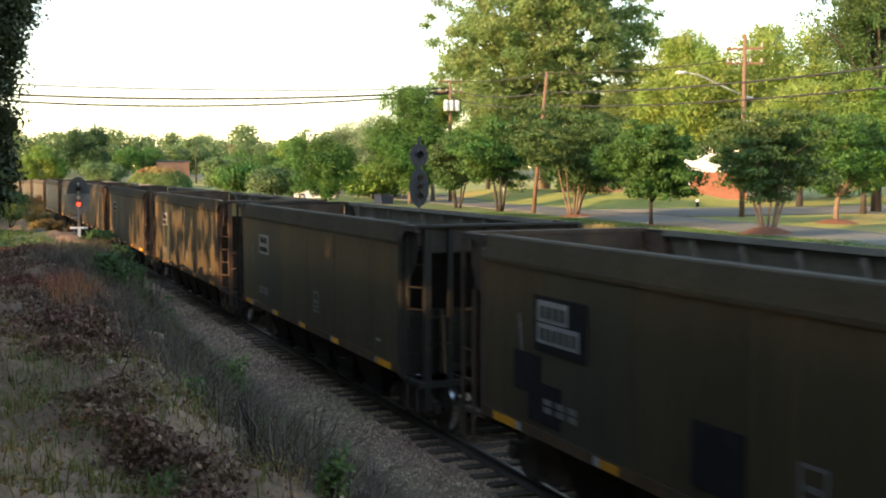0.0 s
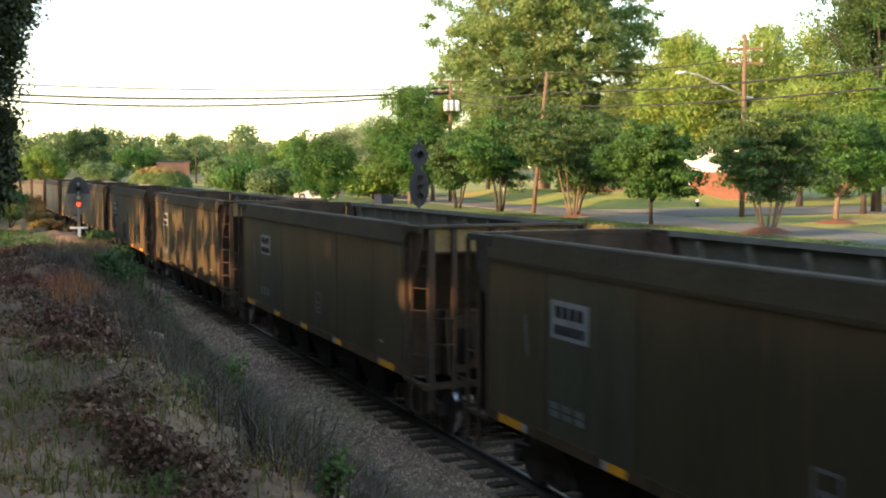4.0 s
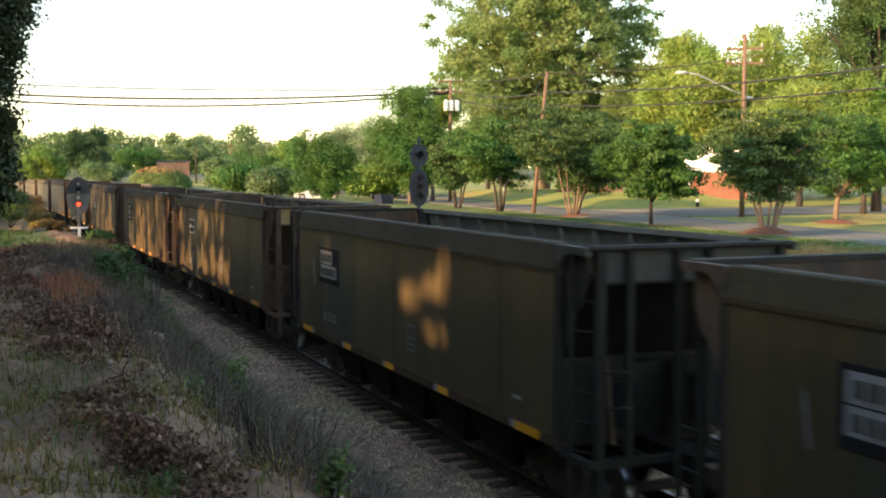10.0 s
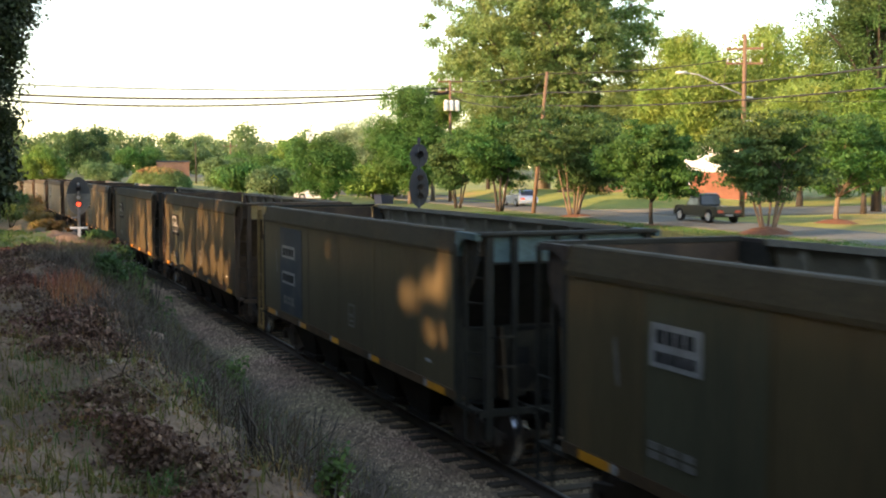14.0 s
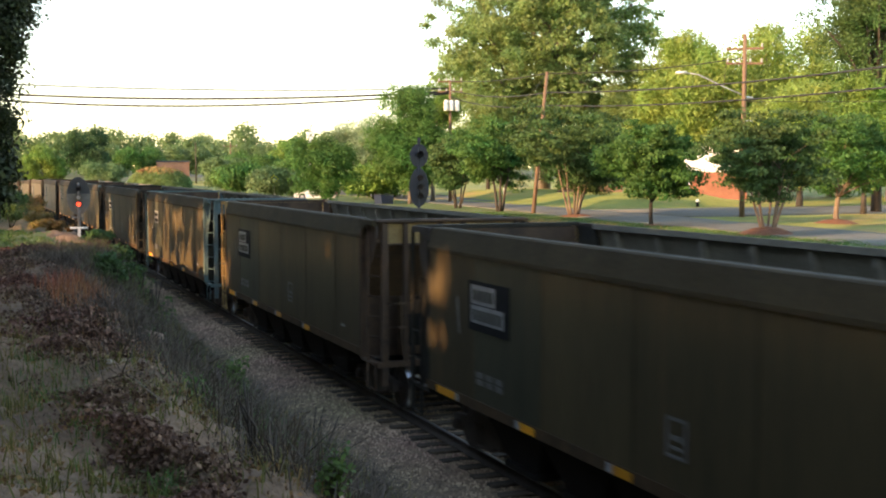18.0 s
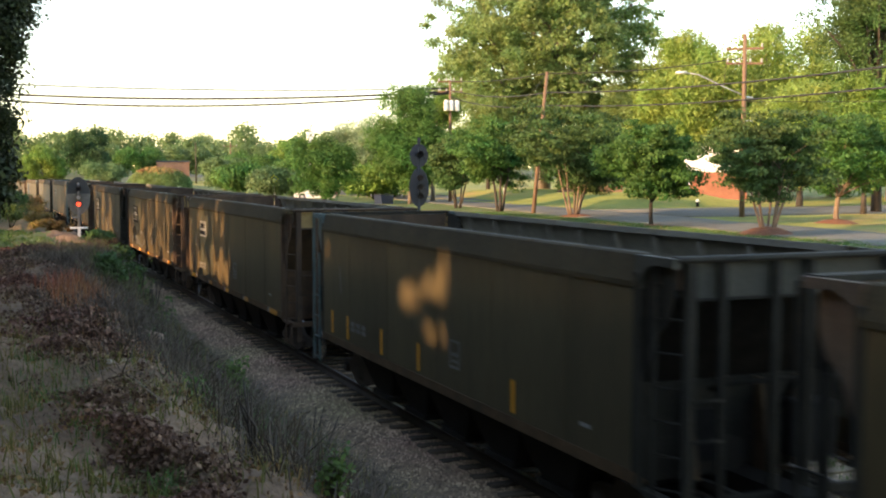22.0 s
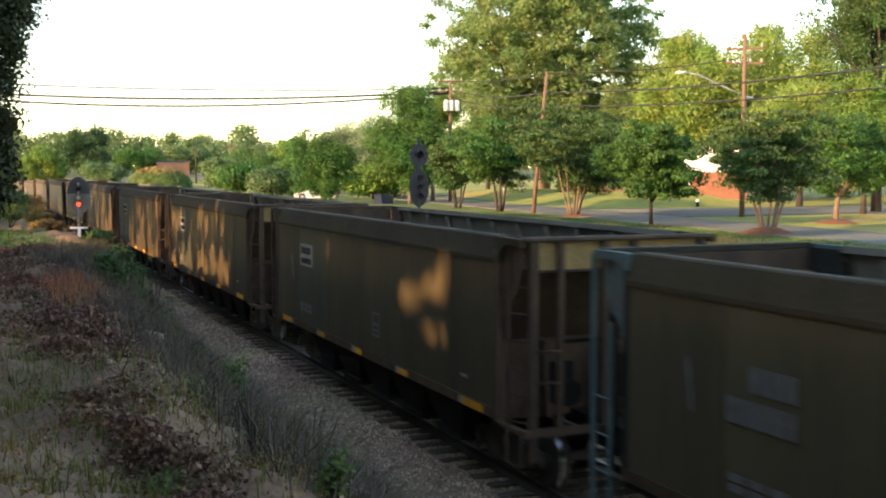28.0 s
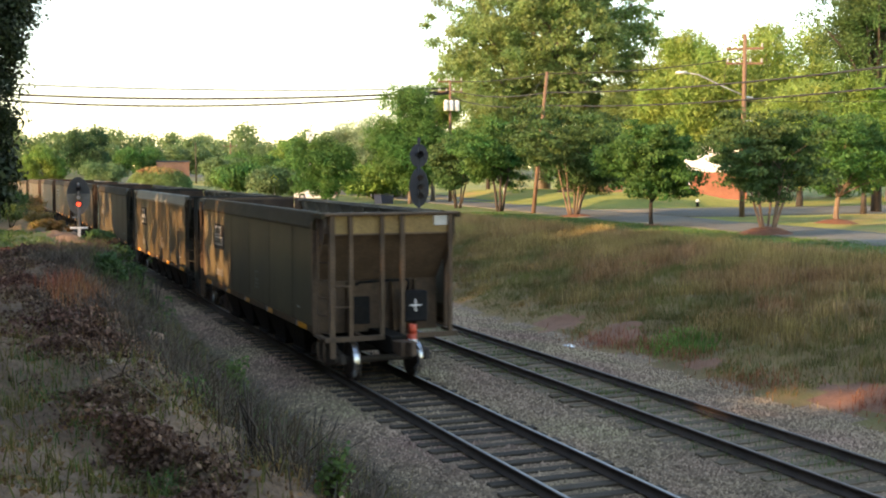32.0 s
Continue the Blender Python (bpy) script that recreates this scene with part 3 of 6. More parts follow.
def hopper_meshes():
    c = CAR_CACHE
    L = 6.24
    # one side sheet: a thin plate with welded seams and a rolled lower lip
    for key, sg in (("l", -1), ("r", 1)):
        bm = B()
        x0, x1 = sorted((sg * 1.620, sg * 1.650))
        box(bm, x0, x1, -L, L, 1.26, 3.46)
        c["side" + key] = finish(bm, "side_sheet", M_BODY)
        bm = B()
        a, b = sorted((sg * 1.650, sg * 1.657))
        box(bm, a, b, -0.035, 0.035, 1.27, 3.45)
        c["seam" + key] = finish(bm, "seam", M_BODY)
        for n, (y0, y1) in enumerate(PANELS):
            bm = B()
            box(bm, x0, x1, y0, y1, 1.26, 3.46)
            c["panel%d%s" % (n, key)] = finish(bm, "side_panel", M_BODY)
        bm = B()
        o = [(sg * 1.625, 3.44), (sg * 1.675, 3.44), (sg * 1.675, 3.50), (sg * 1.585, 3.8), (sg * 1.56, 3.82), (sg * 1.47, 3.82), (sg * 1.47, 3.75), (sg * 1.54, 3.72)]
        prism(bm, o, -L - 0.05, L + 0.05, "y")
        c["chord" + key] = finish(bm, "top_chord", M_CHORD)
        bm = B()
        o = [(sg * 1.50, 1.12), (sg * 1.665, 1.12), (sg * 1.665, 1.27), (sg * 1.60, 1.27), (sg * 1.60, 1.17), (sg * 1.50, 1.17)]
        prism(bm, o, -L - 0.1, L + 0.1, "y")
        c["sill" + key] = finish(bm, "side_sill", M_BODY)
        bm = B()
        prism(bm, [(sg * 1.612, 1.6), (sg * 1.619, 1.6), (sg * 1.619, 3.46), (sg * 1.537, 3.717), (sg * 1.530, 3.717), (sg * 1.612, 3.44)], -L + 0.1, L - 0.1, "y")
        bmesh.ops.recalc_face_normals(bm, faces=bm.faces[:])
        c["lining" + key] = finish(bm, "inner_lining", M_INSIDE)
        bm = B()   # upright inner lip under the chord's flange
        a, b = sorted((sg * 1.440, sg * 1.468))
        box(bm, a, b, -L + 0.02, L - 0.02, 3.735, 3.828)
        c["lip" + key] = finish(bm, "top_lip", M_LIP)
        bm = B()   # stake with a gusset under the lip
        prism(bm, [(sg * 1.611, 1.7), (sg * 1.611, 3.47), (sg * 1.54, 3.7), (sg * 1.47, 3.7), (sg * 1.47, 3.60), (sg * 1.53, 3.40), (sg * 1.53, 1.7)], -0.045, 0.045, "y")
        c["stake" + key] = finish(bm, "stake", M_LIP)
    for key, e in (("f", 1), ("b", -1)):
        bm = B()   # floor that slopes down from the end to the hoppers
        o = [(e * 6.88, 3.45), (e * 6.92, 3.38), (e * 4.95, 1.18), (e * 4.85, 1.22)]
        prism(bm, o, -1.52, 1.52, "x")
        c["slope" + key] = finish(bm, "slope_sheet", M_RUST)
        bm = B()
        prism(bm, [(e * 6.86, 3.47), (e * 6.83, 3.46), (e * 4.83, 1.24), (e * 4.84, 1.25)], -1.52, 1.52, "x")
        c["scour" + key] = finish(bm, "slope_lining", M_POST2)
        bm = B()
        a, b = sorted((e * 6.93, e * 6.97))
        box(bm, -1.44, 1.44, a, b, 3.36, 3.76)
        c["panel" + key] = finish(bm, "end_panel", M_CREAM)
        bm = B()
        a, b = sorted((e * 6.895, e * 6.925))
        box(bm, -1.50, 1.50, a, b, 3.46, 3.75)
        c["endlining" + key] = finish(bm, "end_lining", M_POST2)
        bm = B()   # top rail of the end, a rolled angle
        prism(bm, [(e * 6.88, 3.76), (e * 7.08, 3.76), (e * 7.10, 3.79), (e * 7.08, 3.825), (e * 6.88, 3.825)], -1.57, 1.57, "x")
        box(bm, -1.44, 1.44, *sorted((e * 6.92, e * 7.0)), 3.325, 3.36)
        c["beam" + key] = finish(bm, "end_beam", M_RUST)
        bm = B()   # channel-shaped post
        u = [(-0.045, 7.06), (0.045, 7.06), (0.045, 6.975), (0.028, 6.975), (0.028, 7.04), (-0.028, 7.04), (-0.028, 6.975), (-0.045, 6.975)]
        prism(bm, [(a, e * b) for a, b in u], 1.02, 3.76, "z")
        bmesh.ops.recalc_face_normals(bm, faces=bm.faces[:])
        c["post" + key] = finish(bm, "end_post", M_RUST)
        bm = B()
        prism(bm, [(a, e * b) for a, b in ((-0.06, 7.065), (0.06, 7.065), (0.06, 7.04), (-0.035, 7.04), (-0.035, 6.96), (-0.06, 6.96))], 0.62, 3.76, "z")
        bmesh.ops.recalc_face_normals(bm, faces=bm.faces[:])
        c["outer" + key] = finish(bm, "outer_post", M_RUST)
        bm = B()
        box(bm, -0.06, 0.06, *sorted((e * 6.24, e * 6.36)), 1.08, 3.62)
        bmesh.ops.bevel(bm, geom=bm.edges[:], offset=0.015, segments=1, affect="EDGES")
        c["corner" + key] = finish(bm, "corner_post", M_RUST)
        bm = B()   # arched bracket from the chord to the end rail
        arch = [(6.36 + 0.36 * (1 - math.cos(a)), 3.42 + 0.30 * math.sin(a)) for a in np.linspace(0, 1.5708, 8)]
        prism(bm, [(e * 6.28, 3.42)] + [(e * u, z) for u, z in arch] + [(e * 7.06, 3.7), (e * 7.06, 3.81), (e * 6.28, 3.81)], -0.05, 0.05, "x")
        c["bracket" + key] = finish(bm, "corner_bracket", M_CHORD)
        bm = B()   # side plate that follows the sloping floor
        prism(bm, [(e * 6.30, 3.76), (e * 6.94, 3.76), (e * 6.94, 3.34), (e * 6.80, 3.06), (e * 6.62, 2.92), (e * 6.50, 2.66), (e * 6.36, 2.40), (e * 6.30, 2.40)], -0.012, 0.012, "x")
        c["gusset" + key] = finish(bm, "gusset", M_RUST)
        bm = B()   # stile of the corner ladder
        box(bm, -0.022, 0.022, *sorted((e * 6.60, e * 6.65)), 0.95, 3.70)
        c["stile" + key] = finish(bm, "stile", M_RUST)
        bm = B()   # slanting rung between stile and outer post
        tube(bm, [(0.0, e * 6.62, 0.0), (0.22, e * 7.03, 0.0)], [0.016, 0.016], 6)
        c["rung" + key] = finish(bm, "rung", M_RUST)
        bm = B()   # rung across the end
        tube(bm, [(0.0, e * 7.075, 0.0), (0.40, e * 7.075, 0.0)], [0.016, 0.016], 6)
        c["erung" + key] = finish(bm, "rung", M_RUST)
        bm = B()
        box(bm, -0.028, 0.028, *sorted((e * 7.08, e * 7.14)), 0.55, 3.76)
        c["sstile" + key] = finish(bm, "stile", M_RUST)
        bm = B()
        box(bm, -0.022, 0.022, *sorted((e * 6.68, e * 6.73)), 0.55, 2.95)
        c["istile" + key] = finish(bm, "stile", M_RUST)
        bm = B()
        tube(bm, [(0.0, e * 6.70, 0.0), (0.0, e * 7.12, 0.0)], [0.016, 0.016], 6)
        c["srung" + key] = finish(bm, "rung", M_RUST)
        bm = B()   # open end frame: end sill, side lips and a toe plate
        box(bm, -1.58, 1.58, *sorted((e * 7.00, e * 7.07)), 0.98, 1.09)
        for sx in (-1, 1):
            box(bm, *sorted((sx * 1.50, sx * 1.62)), *sorted((e * 6.24, e * 7.00)), 1.03, 1.09)
            box(bm, *sorted((sx * 0.55, sx * 0.64)), *sorted((e * 6.20, e * 7.00)), 0.96, 1.05)
        c["platform" + key] = finish(bm, "end_frame", M_RUST)
        bm = B()   # step below the corner
        tube(bm, [(-0.02, e * 6.62, 0.98), (-0.02, e * 6.62, 0.56), (0.0, e * 7.03, 0.56), (0.0, e * 7.03, 0.98)], [0.016] * 4, 6)
        c["step" + key] = finish(bm, "step", M_RUST)
        bm = B()   # bulkhead under the sloping floor
        box(bm, -1.50, 1.50, *sorted((e * 5.90, e * 5.95)), 1.02, 2.22)
        c["bulkhead" + key] = finish(bm, "bulkhead", M_RUST)
        # no hole is cut: a black plate paints the dark inside the opening
        bm = B()
        box(bm, *sorted((e * 0.18, e * 0.56)), *sorted((e * 5.952, e * 5.98)), 1.20, 1.85)
        c["open" + key] = finish(bm, "bulkhead_opening", M_BLACK)
        bm = B()
        tube(bm, [(-0.62, e * 6.32, 2.16), (-0.55, e * 6.38, 2.22), (0.1, e * 6.40, 2.24), (0.62, e * 6.36, 2.24), (0.70, e * 6.2, 2.1), (0.70, e * 6.0, 1.8)], [0.035] * 6, 6)
        c["pipe" + key] = finish(bm, "brake_pipe", M_UNDER)
        bm = B()
        prism(bm, [(e * 5.952, 1.05), (e * 6.25, 1.05), (e * 6.15, 1.6), (e * 6.05, 2.2), (e * 5.952, 2.2)], -0.03, 0.03, "x")
        c["rib" + key] = finish(bm, "bulkhead_rib", M_RUST)
        bm = B()
        box(bm, -0.16, 0.16, *sorted((e * 7.4, e * 7.75)), 0.76, 1.02)
        prism(bm, [(-0.14, e * 7.72), (0.17, e * 7.72), (0.20, e * 7.98), (0.06, e * 8.09), (-0.02, e * 7.92), (-0.15, e * 8.02)], 0.74, 1.04, "z")
        c["coupler" + key] = finish(bm, "coupler", M_RUST)
        bm = B()   # air hose
        tube(bm, [(0.35, e * 7.45, 0.95), (0.38, e * 7.7, 0.80), (0.30, e * 7.85, 0.55), (0.15, e * 8.0, 0.45)], [0.025] * 4, 6)
        c["hose" + key] = finish(bm, "air_hose", M_BLACK)
    bm = B()   # an outlet: a chute that narrows downwards with a door frame below
    top = [(-1.45, -1.12), (1.45, -1.12), (1.45, 1.12), (-1.45, 1.12)]
    low = [(-1.2, -0.46), (1.2, -0.46), (1.2, 0.46), (-1.2, 0.46)]
    t_ = [bm.verts.new((a, b, 1.24)) for a, b in top]
    l_ = [bm.verts.new((a, b, 0.36)) for a, b in low]
    bm.faces.new(t_)
    bm.faces.new(l_[::-1])
    for i in range(4):
        bm.faces.new((l_[i], l_[(i + 1) % 4], t_[(i + 1) % 4], t_[i]))
    box(bm, -1.26, 1.26, -0.54, 0.54, 0.28, 0.38)
    bmesh.ops.recalc_face_normals(bm, faces=bm.faces[:])
    c["chute"] = finish(bm, "hopper_chute", M_UNDER)
    bm = B()
    box(bm, -0.20, 0.20, -7.45, 7.45, 0.72, 1.10)
    c["spine"] = finish(bm, "centre_sill", M_UNDER)
    bm = B()   # brake reservoir and valve on the end platform
    tube(bm, [(-0.45, 6.55, 1.42), (0.45, 6.55, 1.42)], [0.2, 0.2], 12)
    c["tank"] = finish(bm, "air_tank", M_UNDER)
    bm = B()
    box(bm, 0.42, 0.98, -6.72, -6.34, 1.30, 2.0)
    bmesh.ops.bevel(bm, geom=bm.edges[:], offset=0.03, segments=1, affect="EDGES")
    c["valve"] = finish(bm, "brake_box", M_BLACK)
    bm = B()
    disc(bm, (-0.75, -6.9, 1.55), 0.20, 0.03, "y", 20)
    c["wheel"] = finish(bm, "brake_wheel", M_UNDER)
    # trucks
    bm = B()
    prism(bm, [(-1.15, 0.40), (-1.10, 0.60), (-0.62, 0.66), (-0.42, 0.80), (0.42, 0.80), (0.62, 0.66), (1.10, 0.60), (1.15, 0.40), (0.72, 0.42), (0.42, 0.24), (-0.42, 0.24), (-0.72, 0.42)], -0.06, 0.06, "x")
    for a in (-0.12, 0.0, 0.12):
        tube(bm, [(0.0, a, 0.30), (0.0, a, 0.62)], [0.075, 0.075], 8)
    c["frame"] = finish(bm, "side_frame", M_WHEEL)
    bm = B()
    box(bm, -1.05, 1.05, -0.18, 0.18, 0.52, 0.86)
    c["bolster"] = finish(bm, "bolster", M_UNDER)
    bm = B()
    tube(bm, [(-1.05, 0, 0), (1.05, 0, 0)], [0.08, 0.08], 10)
    for sg in (-1, 1):
        prof = [(0.10, 0.05), (0.30, 0.02), (0.38, 0.06), (0.445, 0.065), (0.45, -0.06), (0.48, -0.068), (0.475, -0.09), (0.38, -0.085), (0.30, -0.03), (0.10, -0.05)]
        rings = []
        for k in range(28):
            a = 2 * math.pi * k / 28
            rings.append([bm.verts.new((sg * (0.76 + w), r * math.cos(a), r * math.sin(a))) for r, w in prof])
        for k in range(28):
            p, q = rings[k], rings[(k + 1) % 28]
            for j in range(len(prof)):
                f = bm.faces.new((p[j], p[(j + 1) % len(prof)], q[(j + 1) % len(prof)], q[j]))
                f.material_index = 1 if j == 3 else 0
        tube(bm, [(sg * 1.0, 0, 0), (sg * 1.16, 0, 0)], [0.12, 0.10], 8)
    bmesh.ops.recalc_face_normals(bm, faces=bm.faces[:])
    c["axle"] = finish(bm, "wheelset", M_WHEEL)
    c["axle"].materials.append(M_TREAD)
    bm = B()
    box(bm, -0.004, 0.004, -0.22, 0.22, 1.135, 1.245)
    c["tape"] = finish(bm, "reflector", M_TAPE)
    bm = B()
    box(bm, -0.004, 0.004, -0.38, 0.38, 1.13, 1.25)
    c["tape_long"] = finish(bm, "reflector", M_TAPE)
    bm = B()
    box(bm, -0.004, 0.004, -0.07, 0.07, 1.135, 1.248)
    c["tape_end"] = finish(bm, "white_end", M_WHITE)
    bm = B()
    box(bm, -0.004, 0.004, -0.05, 0.05, 1.33, 1.80)
    c["tape_upright"] = finish(bm, "reflector", M_TAPE)


hopper_meshes()


def swapped(key, mat):
    """The same mesh in another paint."""
    k = (key, mat.name)
    if k not in CAR_CACHE:
        me = CAR_CACHE[key].copy()
        me.materials.clear()
        me.materials.append(mat)
        CAR_CACHE[k] = me
    return CAR_CACHE[k]


def hopper_car(label, rear=M_CREAM, front=M_CREAM, body=M_BODY, chord=M_CHORD, posts=M_RUST, mark="patch", tapes=5, last=False, rng=None):
    c = CAR_CACHE
    car = thing("hopper_car", Matrix(), label, "hopper car", "coal train")
    for k, sg in (("l", -1), ("r", 1)):
        for i in range(len(PANELS) if sg < 0 else 0):
            part("side_panel", swapped("panel%d%s" % (i, k), M_BODYG if i == 4 and body is M_BODY else body), None, car)
        if sg > 0:
            part("side_sheet", swapped("side" + k, body), None, car)
        part("top_chord", swapped("chord" + k, chord), None, car)
        part("side_sill", swapped("sill" + k, M_SILL), None, car, "rusty brown side sill")
        part("top_lip", c["lip" + k], None, car, "scoured grey inner lip of the top chord")
        part("inner_lining", c["lining" + k], None, car)
        for u in (-4.6, -2.35, -0.1, 2.2, 4.45):
            part("seam", swapped("seam" + k, body), None, car).location.y = u
        for i in range(10 if sg > 0 else 0):
            part("stake", c["stake" + k], None, car).location.y = -5.5 + 1.222 * i
    for k, e, pm in (("f", 1, front), ("b", -1, rear)):
        # except on cream ends, the sheet's shade is put into a near-black colour
        part("slope_sheet", swapped("slope" + k, M_ENDRUST if last else M_RUST if pm is M_CREAM else M_UNDER), None, car)
        part("slope_lining", c["scour" + k], None, car)
        part("end_panel", swapped("panel" + k, pm), None, car)
        part("end_lining", c["endlining" + k], None, car)
        part("end_beam", swapped("beam" + k, posts), None, car)
        part("end_frame", swapped("platform" + k, posts), None, car)
        bh = part("bulkhead", swapped("bulkhead" + k, M_ENDRUST if last else M_POST2 if pm is M_CREAM else M_POSTG), None, car)
        part("bulkhead_opening", c["open" + k], None, bh, "black plate for the shade inside the bulkhead opening")
        part("brake_pipe", c["pipe" + k], None, car)
        for a in (-0.72, 0.35, 0.92):
            part("bulkhead_rib", c["rib" + k], None, bh).location.x = a
        part("coupler", swapped("coupler" + k, M_POST2), None, car)
        part("air_hose", c["hose" + k], None, car)
        for a in (-0.97, -0.24, 0.24):
            part("end_post", swapped("post" + k, posts), None, car).location.x = -e * a
        for sg in (-1, 1):
            part("corner_post", swapped("corner" + k, posts), None, car).location.x = sg * 1.60
            part("corner_bracket", swapped("bracket" + k, chord if pm is M_CREAM and k == "b" else pm), None, car).location.x = sg * 1.60
            part("gusset", swapped("gusset" + k, pm if k == "f" and sg < 0 else posts), None, car).location.x = sg * 1.545
            part("outer_post", swapped("outer" + k if sg == e else "post" + k, posts), None, car).location.x = sg * 1.40
            if sg == e:      # corner ladder, with rungs on the end as well
                ld = part("ladder", swapped("stile" + k, posts), None, car)
                ld.location.x = sg * 1.60
                part("step", swapped("step" + k, posts), None, ld)
                for r in range(7):
                    g = part("rung", swapped("rung" + k, posts), None, ld)
                    g.location.z = 1.16 + 0.39 * r
                    g.rotation_euler.z = 0.0 if sg < 0 else -2 * math.atan2(0.22, 7.03) * e
                for r in range(2):
                    g = part("rung", swapped("erung" + k, posts), None, ld)
                    g.location = (0.22 if sg < 0 else -0.62, 0, 1.75 + 0.46 * r)
            elif e > 0:      # side ladder
                sm = pm if pm in (M_TEAL, M_SILVER, M_CREAM) and k == "f" else posts
                ld = part("side_ladder", swapped("sstile" + k, sm), None, car)
                ld.location.x = sg * 1.61
                part("stile", swapped("istile" + k, sm), None, ld)
                for r in range(4):
                    part("rung", swapped("srung" + k, sm), None, ld).location.z = 0.62 + 0.46 * r
    for i in range(5):
        part("hopper_chute", c["chute"], None, car).location.y = -3.6 + 1.8 * i
    part("centre_sill", c["spine"], None, car)
    part("air_tank", c["tank"], None, car)
    part("brake_box", c["valve"], None, car)
    part("brake_wheel", c["wheel"], None, car)
    for e in (-1, 1):
        truck = new("truck")
        truck.parent = car
        truck.location.y = e * 5.45
        part("bolster", c["bolster"], None, truck)
        for sg in (-1, 1):
            part("side_frame", c["frame"], None, truck).location.x = sg * 1.02
            ax = part("wheelset", c["axle"], None, truck)
            ax.location = (0, sg * 0.89, 0.457)
    for sg in (-1, 1):
        us = {5: (-5.5, -2.45, 0.1, 2.6, 5.5), 3: (-2.45, 0.1, 2.6, 5.5), 2: (-3.2, -5.7), 4: (5.6, 4.55, 2.5, 0.6, -3.1)}[tapes]
        for u in us:
            t = part("reflector", c["tape_upright"] if tapes == 4 else c["tape_long"] if abs(u) > 5.4 else c["tape"], None, car, "yellow reflective strip")
            t.location = (sg * 1.668 if tapes != 4 else sg * 1.656, u, 0)
            if tapes != 4:
                half = 0.45 if abs(u) > 5.4 else 0.29
                part("white_end", c["tape_end"], None, t, "dirty white end of the strip").location.y = half if abs(u) < 5.4 or u < 0 else -half
        f = -sg
        u1 = 3.3 if sg < 0 else -4.65
        if mark == "patch":      # white board with dark writing
            bm = B()
            box(bm, -0.004, 0.004, 0, 0.98, 0, 0.50)
            b = part("marking_board", bm, M_WHITE, car, "white stencilled number board")
            b.location = (sg * 1.662, u1, 2.58)
            bars(car, sg * 1.002, u1 + 0.14, 2.83, 0.76, 0.21, (4,), M_BLACK, "lettering")
            bars(car, sg * 1.002, u1 + 0.10, 2.62, 0.82, 0.17, (6,), M_BLACK, "lettering")
        elif mark == "stepped":  # white letters on a black step-shaped ground
            bm = B()
            box(bm, -0.004, 0.004, -0.12, 1.30, -0.10, 0.66)
            b = part("marking_ground", bm, M_BLACK, car, "black paint patch")
            b.location = (sg * 1.662, u1, 2.44)
            bm = B()
            box(bm, -0.003, 0.003, 0.30 if sg < 0 else 0, 1.15, 0.31, 0.60)
            box(bm, -0.003, 0.003, 0, 1.15, 0.02, 0.29)
            b = part("marking_board", bm, M_WHITE, car, "white stepped number board")
            b.location = (sg * 1.667, u1 + 0.05, 2.44)
            bars(car, sg * 1.005, u1 + 0.42, 2.78, 0.74, 0.22, (4,), M_GREY, "lettering")
            bars(car, sg * 1.005, u1 + 0.12, 2.48, 1.04, 0.22, (6,), M_GREY, "lettering")
        elif mark == "boards":   # two white boards on a slate-blue patch
            bm = B()
            box(bm, -0.004, 0.004, -0.6, 1.35, -0.9, 1.15)
            b = part("marking_ground", bm, M_BLUE, car, "slate-blue paint patch")
            b.location = (sg * 1.661, u1, 2.22)
            for dz, n in ((0.42, 4), (-0.2, 6)):
                bm = B()
                box(bm, -0.003, 0.003, 0, 1.15, 0, 0.30)
                b = part("marking_board", bm, M_WHITE, car, "white number board")
                b.location = (sg * 1.666, u1, 2.22 + dz)
                bars(car, sg * 1.004, u1 + 0.10, 2.25 + dz, 1.0, 0.24, (n,), M_BLACK, "lettering")
        elif mark == "faint":
            bars(car, sg * 1.0, u1, 2.2, 1.1, 0.7, (4, 6), M_FAINT, "lettering")
        bars(car, sg * 1.0, u1 + 0.1, 1.52, 1.0, 0.22, (3, 3), M_FAINT, "small_lettering")
        bm = B()
        for a0, a1, b0, b1 in ((0, 0.4, 0, 0.04), (0, 0.4, 0.42, 0.46), (0, 0.04, 0, 0.46), (0.36, 0.4, 0, 0.46), (0.08, 0.3, 0.2, 0.26), (0.08, 0.3, 0.1, 0.14)):
            box(bm, -0.003, 0.003, a0, a1, b0, b1)
        b = part("stencil_frame", bm, M_FAINT, car, "faint square stencil")
        b.location = (sg * 1.661, -1.2 if sg < 0 else 0.8, 1.62)
        if sg < 0:
            bm = B()
            prism(bm, [(4.95, 2.22), (5.0, 2.22), (5.09, 2.75), (5.04, 2.80)], -1.6605, -1.651, "x")
            part("scuff", bm, M_FAINT, car, "pale scratch in the paint")
        bm = B()
        box(bm, -0.003, 0.003, 0, 0.26, 0, 0.05)
        b = part("stencil_bar", bm, M_WHITE, car)
        b.location = (sg * 1.661, -5.3 if sg < 0 else 5.0, 1.56)
    return car


